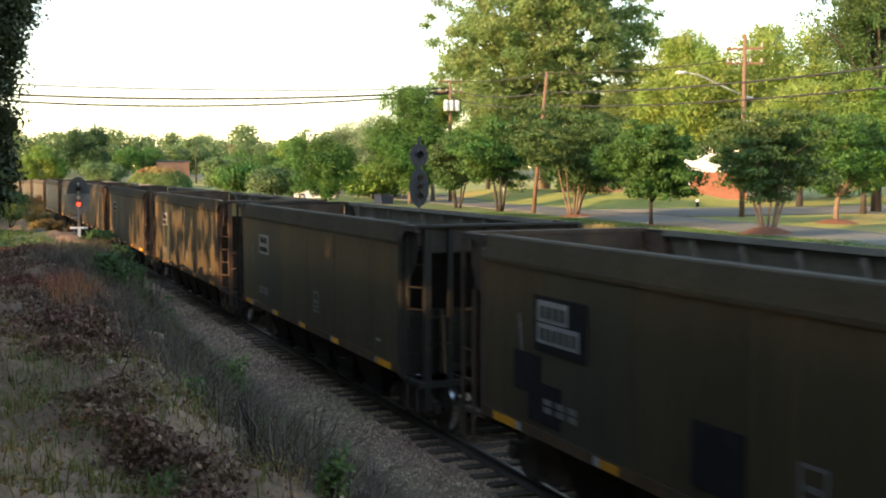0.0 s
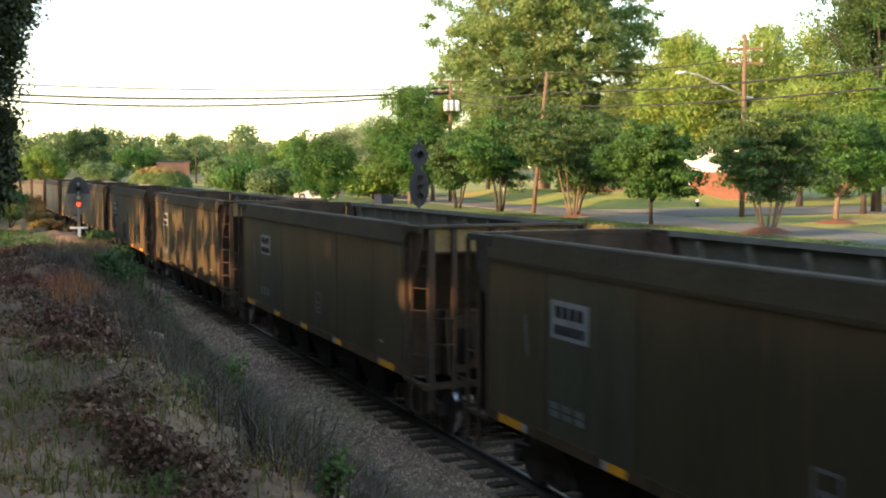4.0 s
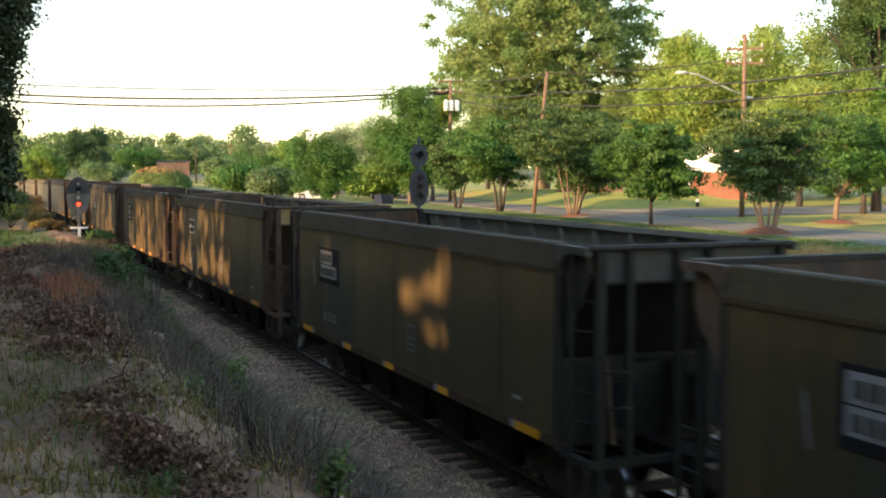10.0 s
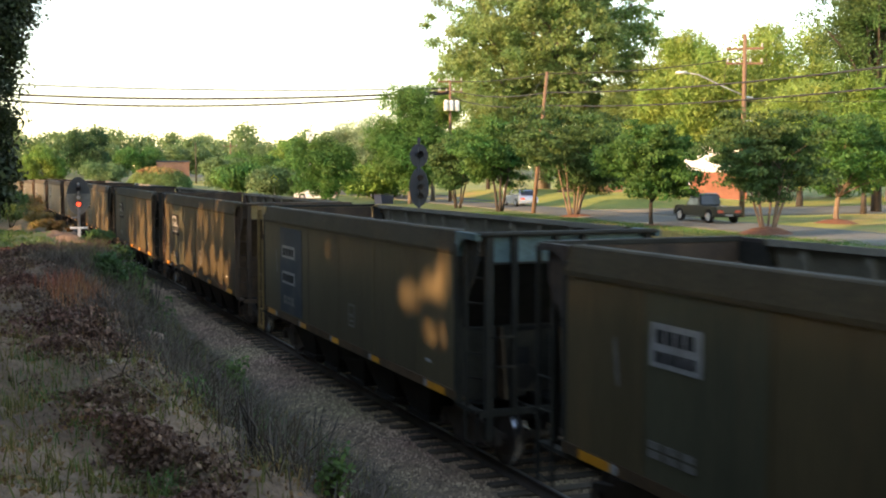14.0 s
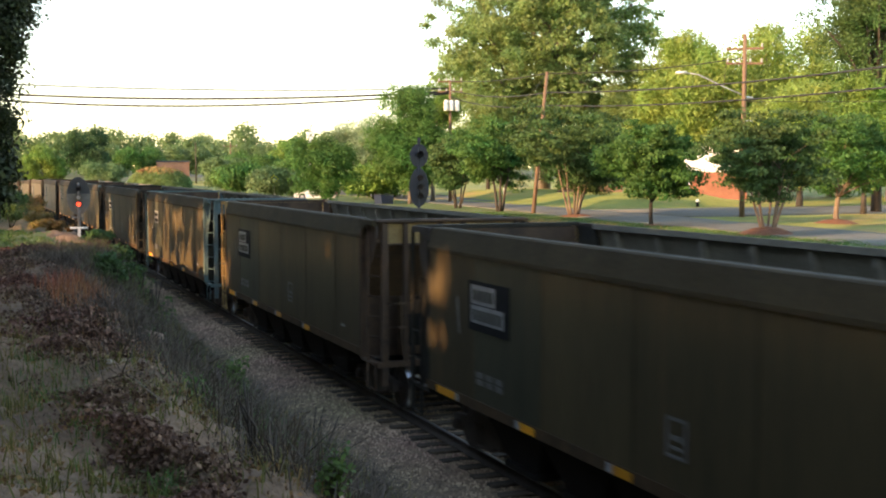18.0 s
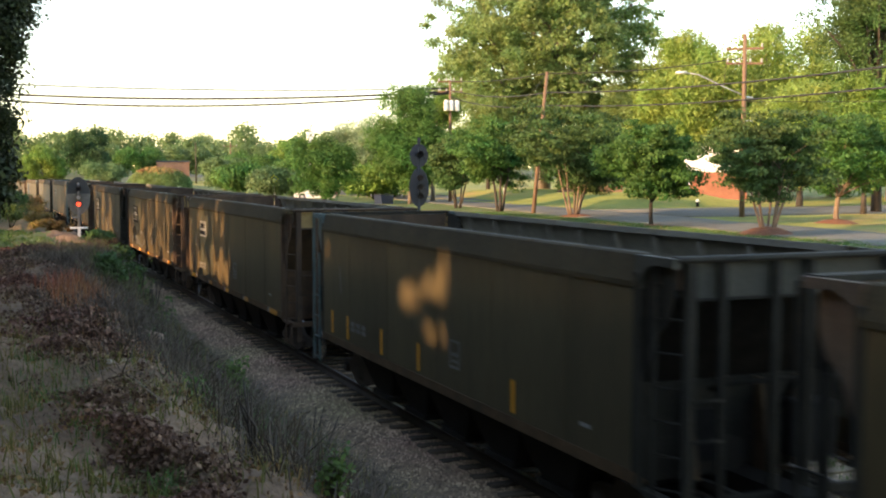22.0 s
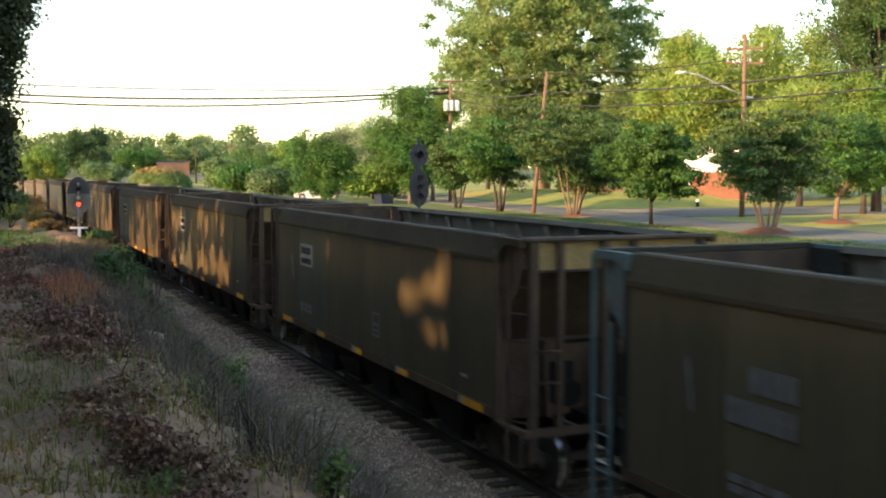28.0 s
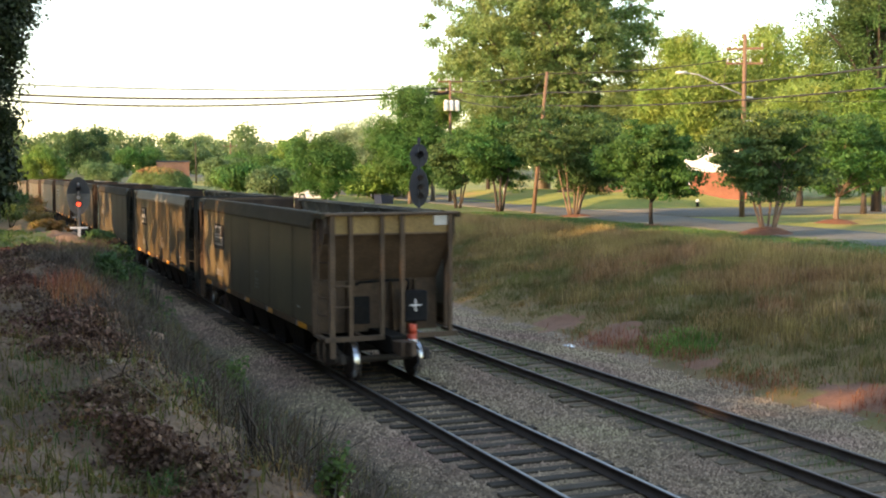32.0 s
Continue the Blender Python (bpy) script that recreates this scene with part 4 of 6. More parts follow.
# rear panel, front panel, chord, marking and reflectors of each car, from the train's tail forwards
STYLE = {0: ("cream", "grey", "", "stepped", 5), 1: ("grey", "silver", "silver", "stepped", 5), 2: ("grey", "teal", "", "faint", 2), 3: ("cream", "dark", "", "patch", 5),
         4: ("cream", "dark", "", "patch", 5), 5: ("cream", "dark", "", "patch", 3), 6: ("cream", "dark", "", "patch", 3), 7: ("grey", "rust", "", "patch", 5),
         8: ("grey", "teal", "", "", 4), 9: ("cream", "dark", "", "patch", 5), 10: ("cream", "dark", "", "stepped", 5), 11: ("grey", "dark", "", "stepped", 3),
         12: ("cream", "cream", "", "stepped", 3), 13: ("teal", "dark", "", "patch", 3), 14: ("grey", "dark", "", "patch", 3), 15: ("slate", "cream", "", "boards", 5),
         16: ("cream", "dark", "", "stepped", 5), 17: ("grey", "rust", "", "stepped", 5), 18: ("grey", "dark", "", "stepped", 5), 19: ("cream", "dark", "", "patch", 5),
         20: ("cream", "dark", "", "stepped", 5), 21: ("cream", "dark", "", "stepped", 5), 22: ("cream", "dark", "", "patch", 5), 23: ("cream", "dark", "", "patch", 5),
         24: ("cream", "dark", "", "patch", 5), 25: ("cream", "dark", "", "stepped", 5), 26: ("dark", "dark", "", "patch", 5)}
PAINT = {"cream": M_CREAM, "grey": M_GREY, "dark": M_POST, "teal": M_TEAL, "silver": M_SILVER, "slate": M_TEAL, "rust": M_ENDRUST}
WORDS = {"cream": "a soiled cream end panel", "grey": "a dirty grey end panel", "dark": "a dark rusty end", "teal": "faded teal ends", "silver": "bare grey ends", "slate": "a pale blue-grey end panel"}
N_CARS = 37
PITCH = 16.19
cars = []
proto = {}
for n in range(N_CARS):
    rear, front, chord, mark, tapes = STYLE.get(n, ("cream", "dark", "", "patch", 5))
    key = (rear, front, chord, mark, tapes)
    if key in proto and n != 0 and n not in (5, 10, 25):
        car = copy_thing(proto[key], Matrix())
    else:
        car = hopper_car("weathered dark steel coal hopper car with " + WORDS[rear], PAINT[rear], PAINT[front],
                         M_BODY2 if n in (0, 2, 8, 15) else M_BODY, PAINT.get(chord, M_CHORD), M_ENDRUST if n == 0 else M_TEAL if n == 13 else M_POST2 if rear == "cream" else M_POSTG, mark, tapes, n == 0)
        if n not in (5, 10, 25):
            proto[key] = car
    cars.append(car)
    if n == 0:
        car["label"] = "last coal hopper car with cream end panel and red marker"
        bm = B()
        tube(bm, [(0.30, -7.5, 0.86), (0.30, -7.5, 1.16)], [0.085, 0.085], 12)
        mk = part("tail_marker", bm, M_RED, car, "red tail-end marker lamp housing")
        bm = B()
        tube(bm, [(0.30, -7.5, 1.16), (0.30, -7.5, 1.36)], [0.10, 0.075], 12)
        box(bm, 0.25, 0.35, -7.48, -7.30, 0.9, 1.1)
        part("marker_top", bm, M_RED, mk)
        bm = B()
        tube(bm, [(0.30, -7.5, 0.98), (0.30, -7.5, 1.03)], [0.09, 0.09], 12)
        part("white_band", bm, M_PAINTW, mk, "white reflective band")
        bm = B()
        box(bm, 0.53, 0.81, -6.735, -6.722, 1.66, 1.70)
        box(bm, 0.65, 0.69, -6.735, -6.722, 1.54, 1.82)
        part("white_cross", bm, M_PAINTW, car, "white painted cross")
        bm = B()
        box(bm, 1.02, 1.47, -7.0, -6.972, 3.52, 3.74)
        part("plate", bm, M_METAL, car, "grey plate on the end panel")
    if n in (25,):
        for u, z, w, h in ((4.4, 1.72, 0.8, 0.55), (3.85, 1.36, 0.9, 0.56), (0.0, 1.42, 0.9, 0.72), (-5.0, 1.45, 0.95, 0.8)):
            bm = B()
            box(bm, -1.669 - 0.002 * (u < 4), -1.661, u, u + w, z, z + h)
            part("paint_patch", bm, M_BLACK, car, "black rectangular paint patch")
    if n in (5,):
        bm = B()
        for r in (0.16, 0.30):
            tube(bm, [(-1.664, 5.1 + r * math.cos(a), 1.78 + r * math.sin(a)) for a in np.linspace(0, 6.283, 25)], [0.018] * 25, 5)
        prism(bm, [(5.02, 2.1), (5.1, 2.3), (5.18, 2.1)], -1.668, -1.660, "x")
        part("emblem", bm, M_FAINT, car, "faint ring-shaped emblem")
    if n in (10,):
        rg = random.Random(4)
        for i in range(7):
            cy, cz = 5.0 - 0.62 * i, 1.75 + rg.uniform(-0.1, 0.1)
            pts = [(-1.664, cy - 0.3 * math.cos(a) * rg.uniform(0.7, 1.1), cz + 0.36 * math.sin(a) * rg.uniform(0.75, 1.1)) for a in np.linspace(0.4, 5.8, 16)]
            bm = B()
            tube(bm, pts, [0.017] * 16, 4)
            part("paint_scrawl", bm, M_SCRAWL, car, "pale looping paint scrawl")


def tail_at(t):
    """Where the rear edge of the last car's side stands along the line."""
    return -401.77 + 11.92251 * t + 0.043996 * t * t


def car_pose(n, t):
    s = tail_at(t) + n * PITCH + 6.24
    p, h = on_track(s)
    return Matrix.Translation(p) @ Matrix.Rotation(h, 4, "Z")


# ---- plants ----
def leaf_cloud(rng, centres, radii, per, size, squash=0.75, up=0.4, axis_c=None):
    n = len(centres) * per
    c = np.repeat(np.asarray(centres), per, 0)
    r = np.repeat(np.asarray(radii), per)
    d = rng.normal(size=(n, 3))
    d /= np.linalg.norm(d, axis=1)[:, None]
    pos = c + d * (r * rng.random(n) ** 0.45)[:, None] * np.array([1, 1, squash])
    nrm = rng.normal(size=(n, 3)) * 0.5 + d * 0.9 + np.array([0, 0, up])
    nrm /= np.linalg.norm(nrm, axis=1)[:, None]
    a = np.cross(nrm, rng.normal(size=(n, 3)))
    a /= np.linalg.norm(a, axis=1)[:, None] + 1e-9
    b = np.cross(nrm, a)
    s = (size * rng.uniform(0.6, 1.3, n))[:, None]
    v = np.stack([pos - a * s * 0.5, pos + b * s * 0.3 + nrm * s * 0.1, pos + a * s * 0.5, pos - b * s * 0.3 + nrm * s * 0.1], 1)
    return v.reshape(-1, 3)


def cloud_mesh(name, V, mat):
    return mesh_np(name, V, np.arange(len(V)).reshape(-1, 4), mat)


def crown_points(rng, n, cx, cy, z0, z1, rx, ry, lean=0.0, hollow=0.55, top=0.5, lobes=12):
    """Clump centres on the outsides of many overlapping lobes, with gaps between."""
    hz_, mz = (z1 - z0) / 2, z0 + (z1 - z0) * top
    cs = []
    for _ in range(lobes):
        d = rng.normal(size=3)
        d /= np.linalg.norm(d)
        k = rng.uniform(0.35, 0.72)
        cs.append((d * k, rng.uniform(0.26, 0.46)))
    out = []
    while len(out) < n:
        c, r = cs[rng.integers(len(cs))]
        d = rng.normal(size=3)
        d /= np.linalg.norm(d)
        if d.dot(c) < -0.25 and rng.random() < 0.8:
            continue
        p = c + d * r * (hollow + (1 - hollow) * rng.random() ** 0.5)
        z = mz + p[2] * (z1 - mz if p[2] > 0 else mz - z0)
        out.append((cx + p[0] * rx + lean * (z - z0), cy + p[1] * ry, z))
    return np.array(out)


def tree(x, y, h, rx, crown0, leaf, bark, label, clumps=120, per=60, size=0.3, clump_r=0.8, seed=1, stems=1, trunk_r=0.16, name="tree", group="", z=None, spread=0.25, hollow=0.5, top=0.5, category="tree", lean=0.0, limbs=9, lobes=14, gaps=None, squash=0.75):
    rng = np.random.default_rng(seed)
    g = hgt(x, y) if z is None else z
    t = thing(name, pose(x, y, g), label, category, group)
    pts = crown_points(rng, clumps, 0, 0, crown0, h - 0.5 * clump_r, rx - clump_r * 0.6, rx - clump_r * 0.6, lean, hollow, top, lobes)
    bm = B()
    for k in range(stems):
        a = 6.28 * k / stems + rng.uniform(-0.3, 0.3)
        r = spread if stems > 1 else 0.0
        q = Vector((math.cos(a) * r * 3.2, math.sin(a) * r * 3.2, crown0 + (h - crown0) * 0.35))
        base = Vector((math.cos(a) * r * 0.6, math.sin(a) * r * 0.6, -0.15))
        path = [base.lerp(q, f) + Vector((rng.uniform(-0.05, 0.05), rng.uniform(-0.05, 0.05), 0)) * (1 if 0 < f < 1 else 0) for f in (0, 0.2, 0.45, 0.7, 1.0)]
        tube(bm, path, [trunk_r * 1.25, trunk_r, trunk_r * 0.85, trunk_r * 0.65, trunk_r * 0.35], 8)
        for j in range(max(2, limbs // stems)):
            f = rng.uniform(0.45, 0.95)
            st = base.lerp(q, f)
            tip = Vector(pts[rng.integers(len(pts))])
            if stems > 1 and tip.dot(q - base) < 0:
                tip = Vector((-tip.x, -tip.y, tip.z))
            tip = Vector((tip.x, tip.y, max(tip.z, st.z + 0.3)))
            mid = st.lerp(tip, 0.5) + Vector((0, 0, 0.06 * h * rng.random()))
            tube(bm, [st, mid, tip], [trunk_r * 0.45, trunk_r * 0.28, trunk_r * 0.08], 6)
    part("trunk", bm, bark, t)
    V = leaf_cloud(rng, pts, clump_r * rng.uniform(0.6, 1.25, len(pts)), per, size, squash)
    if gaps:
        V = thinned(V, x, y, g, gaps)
    part("crown", cloud_mesh("crown", V, leaf), None, t)
    return t


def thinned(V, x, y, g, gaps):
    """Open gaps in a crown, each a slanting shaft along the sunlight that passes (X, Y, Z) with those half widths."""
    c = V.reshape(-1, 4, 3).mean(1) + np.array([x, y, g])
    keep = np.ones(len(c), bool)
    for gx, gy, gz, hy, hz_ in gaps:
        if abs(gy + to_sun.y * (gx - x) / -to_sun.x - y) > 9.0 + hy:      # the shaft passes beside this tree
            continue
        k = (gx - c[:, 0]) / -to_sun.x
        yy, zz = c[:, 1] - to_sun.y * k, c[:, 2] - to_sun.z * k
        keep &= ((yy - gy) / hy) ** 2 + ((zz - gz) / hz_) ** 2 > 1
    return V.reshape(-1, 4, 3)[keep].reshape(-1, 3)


def mulch_ring(x, y, r, hump):
    bm = B()
    rings = []
    for i, (f, hh) in enumerate(((1.0, 0.0), (0.75, 0.45), (0.4, 0.85), (0.12, 1.0))):
        rings.append([bm.verts.new((x + r * f * math.cos(a) * (1 + 0.08 * math.sin(3 * a)), y + r * f * math.sin(a), hgt(x, y) - 0.03 + hump * hh)) for a in (6.283 * k / 20 for k in range(20))])
    for p, q in zip(rings, rings[1:]):
        for k in range(20):
            bm.faces.new((p[k], p[(k + 1) % 20], q[(k + 1) % 20], q[k])).smooth = True
    bm.faces.new(rings[-1])
    tagged(new("mulch_mound", finish(bm, "mulch_mound", M_MULCH)), "reddish-brown mulch mound round a tree base", "mulch", "mulch mounds")


STREET = "street trees"
tree(28.9, 57.9, 6.9, 3.75, 1.15, F_STREET, M_BARKD, "young round-crowned street tree with a slim dark trunk", 270, 110, 0.20, 0.7, 11, trunk_r=0.12, group=STREET, lobes=30, squash=0.42)
tree(29.3, 47.8, 6.8, 4.35, 1.5, F_MYRTLE, M_BARKL, "wide crape myrtle with many spreading stems", 240, 120, 0.18, 0.75, 12, stems=7, trunk_r=0.07, group=STREET, spread=0.38, limbs=21, lobes=32, squash=0.36)
tree(41.0, 55.9, 7.5, 5.0, 1.5, F_STREET, M_BARKL, "leafy street tree with a sunlit trunk", 220, 110, 0.21, 0.85, 13, trunk_r=0.17, group=STREET, lobes=22, squash=0.42)
tree(30.7, 70.5, 8.4, 5.6, 1.5, F_MYRTLE, M_BARKL, "wide dark crape myrtle with many stems", 320, 110, 0.20, 0.8, 14, stems=7, trunk_r=0.08, group=STREET, spread=0.42, limbs=21, lobes=22, squash=0.42, lean=-0.22)
tree(30.2, 81.4, 8.4, 4.6, 1.2, F_STREET, M_BARKD, "leafy crape myrtle with a forked trunk", 200, 100, 0.22, 0.85, 15, stems=3, trunk_r=0.12, group=STREET, spread=0.25, lobes=20, squash=0.42, lean=-0.18)
tree(30.2, 89.7, 6.8, 3.5, 1.1, F_MYRTLE, M_BARKD, "small crape myrtle with several stems", 160, 95, 0.23, 0.85, 16, stems=5, trunk_r=0.08, group=STREET, spread=0.3, lobes=18, squash=0.42)
for mx_, my_, mr_, mh_ in ((28.9, 57.9, 1.0, 0.12), (29.3, 47.8, 1.5, 0.42), (41.0, 55.9, 1.4, 0.3), (31.0, 70.5, 1.3, 0.25)):
    mulch_ring(mx_, my_, mr_, mh_)
tree(30.4, 101.5, 12.6, 4.6, 0.6, F_STREET, M_BARK, "tall green broadleaf tree beside the road", 330, 150, 0.2, 1.05, 17, trunk_r=0.22, lobes=26)
tree(35.6, 108.5, 13.6, 4.2, 0.6, F_BRIGHT, M_BARK, "tall sunlit broadleaf tree beside the road", 260, 150, 0.2, 1.05, 117, trunk_r=0.22, lobes=24)
tree(23.3, 106.0, 7.2, 4.6, 0.4, F_STREET, M_BARKD, "low dark-green tree beside the railway", 230, 140, 0.2, 0.95, 18, trunk_r=0.16, lobes=22)
tree(39.0, 143.0, 11.8, 6.6, 0.6, F_PALE, M_BARK, "pale grey-green feathery tree", 280, 130, 0.24, 1.2, 19, trunk_r=0.22, lobes=24)
tree(60.8, 132.3, 38.5, 18.2, 0.5, F_OAK, M_BARK, "huge spreading oak above the roofs", 1150, 130, 0.44, 1.8, 20, trunk_r=0.85, hollow=0.6, limbs=60, lobes=60, squash=0.55)
tree(49.0, 124.0, 12.5, 6.5, 0.5, F_OAK, M_BARKD, "dull green tree under the oak", 260, 110, 0.28, 1.4, 25, trunk_r=0.25, lobes=20)
tree(66.0, 119.0, 15.0, 7.0, 0.5, F_OAK, M_BARKD, "dull green tree under the oak", 280, 110, 0.28, 1.4, 26, trunk_r=0.25, lobes=20)
tree(56.5, 69.0, 25.0, 6.2, 9.0, F_MYRTLE, M_BARKD, "tall dark-crowned tree with a bare upper trunk", 380, 170, 0.21, 1.15, 21, trunk_r=0.34, lobes=24, limbs=16)
# bright lower part beside the dark crown, lit by leaf colour
tree(52.5, 66.0, 10.5, 5.6, 1.2, F_BRIGHT, M_BARKD, "leafy young tree with bright yellow-green leaves", 300, 150, 0.2, 1.0, 121, trunk_r=0.2, lobes=24)
tree(60.0, 82.0, 13.0, 6.0, 1.5, F_YEL, M_BARKD, "sunlit yellow-green tree behind the side street", 280, 130, 0.25, 1.25, 22, trunk_r=0.28)
# three backlit trees, darkened by their leaf colour
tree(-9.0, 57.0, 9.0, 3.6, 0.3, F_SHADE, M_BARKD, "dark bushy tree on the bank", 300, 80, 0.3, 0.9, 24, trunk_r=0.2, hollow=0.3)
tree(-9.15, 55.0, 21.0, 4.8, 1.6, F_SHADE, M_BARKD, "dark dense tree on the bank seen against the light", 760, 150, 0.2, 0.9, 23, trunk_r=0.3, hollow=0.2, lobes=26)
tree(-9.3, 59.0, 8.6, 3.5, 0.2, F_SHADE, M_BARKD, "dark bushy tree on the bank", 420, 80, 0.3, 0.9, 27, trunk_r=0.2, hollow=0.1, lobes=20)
for tx_, ty_, th_, tr_, sd_ in ((77.0, 106.0, 22.0, 8.0, 31), (88.0, 110.0, 23.0, 8.5, 32), (98.0, 108.0, 22.0, 8.5, 33), (68.0, 105.0, 18.0, 7.0, 34), (80.0, 92.0, 15.0, 7.0, 35), (110.0, 112.0, 23.0, 9.0, 36), (94.0, 96.0, 17.5, 7.5, 37), (75.0, 122.0, 24.0, 8.0, 38), (71.0, 116.0, 20.0, 7.0, 39), (66.0, 112.0, 16.0, 6.5, 40)):
    tree(tx_, ty_, th_, tr_, 1.0, F_YEL, M_BARK, "tall yellow-green tree in the woods behind the street", 330, 110, 0.36, 1.8, sd_, trunk_r=0.35, group="woods trees", name="woods_tree", lobes=20)
BACK = "trees beyond the bend"
for tx_, ty_, th_, tr_, lf_, sd_, nm_ in ((14.0, 229.0, 12.2, 5.2, F_DARK, 41, "dark evergreen tree beyond the bend"), (7.5, 254.0, 9.6, 6.5, F_BRIGHT, 42, "light green tree beyond the bend"), (1.5, 262.0, 9.0, 5.5, F_WOODS, 43, "hazy green tree beyond the bend"),
                                     (24.0, 240.0, 8.6, 6.8, F_STREET, 44, "green tree beyond the bend"), (42.0, 225.0, 7.5, 5.5, F_STREET, 45, "green tree beside the road"), (33.0, 170.0, 6.0, 4.2, F_STREET, 46, "dark green tree beside the road"),
                                     (47.0, 205.0, 9.2, 5.0, F_BRIGHT, 47, "sunlit tree beside the road"), (30.0, 142.0, 5.0, 3.2, F_STREET, 48, "low green tree beside the road"), (58.0, 180.0, 11.5, 5.5, F_WOODS, 49, "pale green tree by the houses"),
                                     (28.0, 172.0, 5.2, 4.6, F_WOODS, 50, "low green tree along the verge"), (25.0, 150.0, 4.4, 4.0, F_STREET, 51, "low green tree along the verge"), (25.5, 134.0, 3.8, 3.4, F_WOODS, 52, "low green tree along the verge"),
                                     (33.0, 119.0, 4.2, 3.6, F_BRIGHT, 53, "low sunlit tree along the verge"), (38.0, 126.0, 4.6, 4.2, F_STREET, 54, "low green tree behind the verge"), (44.0, 165.0, 8.0, 5.5, F_WOODS, 55, "green tree behind the verge"),
                                     (14.0, 210.0, 5.0, 4.6, F_WOODS, 56, "low green tree beyond the bend"), (20.0, 262.0, 9.0, 7.5, F_WOODS, 57, "hazy green tree beyond the bend"), (36.0, 260.0, 9.5, 7.5, F_WOODS, 58, "hazy green tree beyond the bend"),
                                     (55.0, 255.0, 10.5, 8.0, F_WOODS, 59, "hazy green tree beyond the bend"), (46.0, 136.0, 6.0, 4.5, F_WOODS, 60, "green tree by the small house")):
    tree(tx_, ty_, th_, tr_, 0.6, lf_, M_BARKD, nm_, 190, 90, 0.36, 1.4, sd_, trunk_r=0.25, group=BACK, limbs=5)


def clipped_bush():
    rng = np.random.default_rng(8)
    g = hgt(21.5, 193.6)
    t = thing("clipped_bush", pose(21.5, 193.6, g), "large rounded bush with a browned top", "bush")
    d = rng.normal(size=(260, 3))
    d /= np.linalg.norm(d, axis=1)[:, None]
    d[:, 2] = np.abs(d[:, 2])
    pts = d * np.array([4.9, 4.9, 2.6]) + np.array([0, 0, 0.3])
    part("crown", cloud_mesh("crown", leaf_cloud(rng, pts, np.full(len(pts), 0.7), 50, 0.3), F_OAK), None, t)
    cap = pts[pts[:, 2] > 2.1] + np.array([0, 0, 0.35])
    part("browned_top", cloud_mesh("browned_top", leaf_cloud(rng, cap, np.full(len(cap), 0.5), 30, 0.28), F_STRAW), None, t, "browned upper leaves")


clipped_bush()


def far_woods():
    rng = np.random.default_rng(9)
    pts, rad = [], []
    for i in range(120):
        y = rng.uniform(300, 480)
        x = -8.78 + y * math.tan(radians(rng.uniform(0, 48)))
        hh = rng.uniform(9.0, 15.0) + (y - 300) * 0.02
        q = crown_points(rng, 34, x, y, 1.0, hh, 6.5, 6.5, 0, 0.5, 0.5)
        q[:, 2] += hgt(x, y)
        pts.append(q)
        rad.append(np.full(len(q), 2.9))
    V = leaf_cloud(rng, np.concatenate(pts), np.concatenate(rad), 44, 1.0)
    tagged(new("far_woods", cloud_mesh("far_woods", V, F_WOODS)), "hazy green woods along the horizon", "woods", kind="stuff")


far_woods()


def shade_trees():
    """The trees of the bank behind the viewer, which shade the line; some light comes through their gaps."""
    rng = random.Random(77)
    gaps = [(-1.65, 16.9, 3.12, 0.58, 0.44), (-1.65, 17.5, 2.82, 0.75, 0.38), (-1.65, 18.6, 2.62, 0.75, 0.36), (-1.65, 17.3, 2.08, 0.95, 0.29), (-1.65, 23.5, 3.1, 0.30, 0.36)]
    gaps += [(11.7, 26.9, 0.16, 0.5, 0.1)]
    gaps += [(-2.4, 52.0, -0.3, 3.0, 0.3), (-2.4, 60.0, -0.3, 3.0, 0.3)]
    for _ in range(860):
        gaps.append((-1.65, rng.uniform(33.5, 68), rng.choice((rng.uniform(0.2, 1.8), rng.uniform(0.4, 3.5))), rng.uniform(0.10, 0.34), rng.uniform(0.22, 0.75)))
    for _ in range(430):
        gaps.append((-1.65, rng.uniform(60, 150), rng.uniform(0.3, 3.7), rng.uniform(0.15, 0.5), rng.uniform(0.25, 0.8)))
    k = 0
    near = [(-15.5 - 1.5 * (i % 2), -26 + 5.6 * i, 13.0 + (i * 7 % 3), 4.4) for i in range(25)]
    back = [(-25 - 2.0 * (i % 2), -34 + 8.5 * i, (20.0 if i < 9 else 14.0) + (i * 5 % 3), 5.8) for i in range(12)]
    # unseen inner row, added to block stray sun on the cars
    under = [(-20.5 - 1.2 * (i % 2), -17 + 4.6 * i, 9.5 + i % 2, 3.9) for i in range(11)]
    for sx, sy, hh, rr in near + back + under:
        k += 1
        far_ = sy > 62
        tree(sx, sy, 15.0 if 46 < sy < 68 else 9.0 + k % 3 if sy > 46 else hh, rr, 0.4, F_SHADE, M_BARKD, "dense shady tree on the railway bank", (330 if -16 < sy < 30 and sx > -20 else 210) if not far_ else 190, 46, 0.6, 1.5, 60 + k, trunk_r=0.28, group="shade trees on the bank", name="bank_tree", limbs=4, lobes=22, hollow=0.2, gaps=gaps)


shade_trees()


# ---- poles, wires, signals ----
def pole_pair(name, x, y, top, r, label, lean=(0, 0), mat=M_POLE):
    g = hgt(x, y)
    t = thing(name, pose(x, y, g), label, "utility pole", "utility poles")
    bm = B()
    tube(bm, [(0, 0, -0.3), (lean[0] * 0.5, lean[1] * 0.5, (top - g) * 0.5), (lean[0], lean[1], top - g)], [r, r * 0.85, r * 0.68], 12)
    part("pole", bm, mat, t)
    return t, top - g


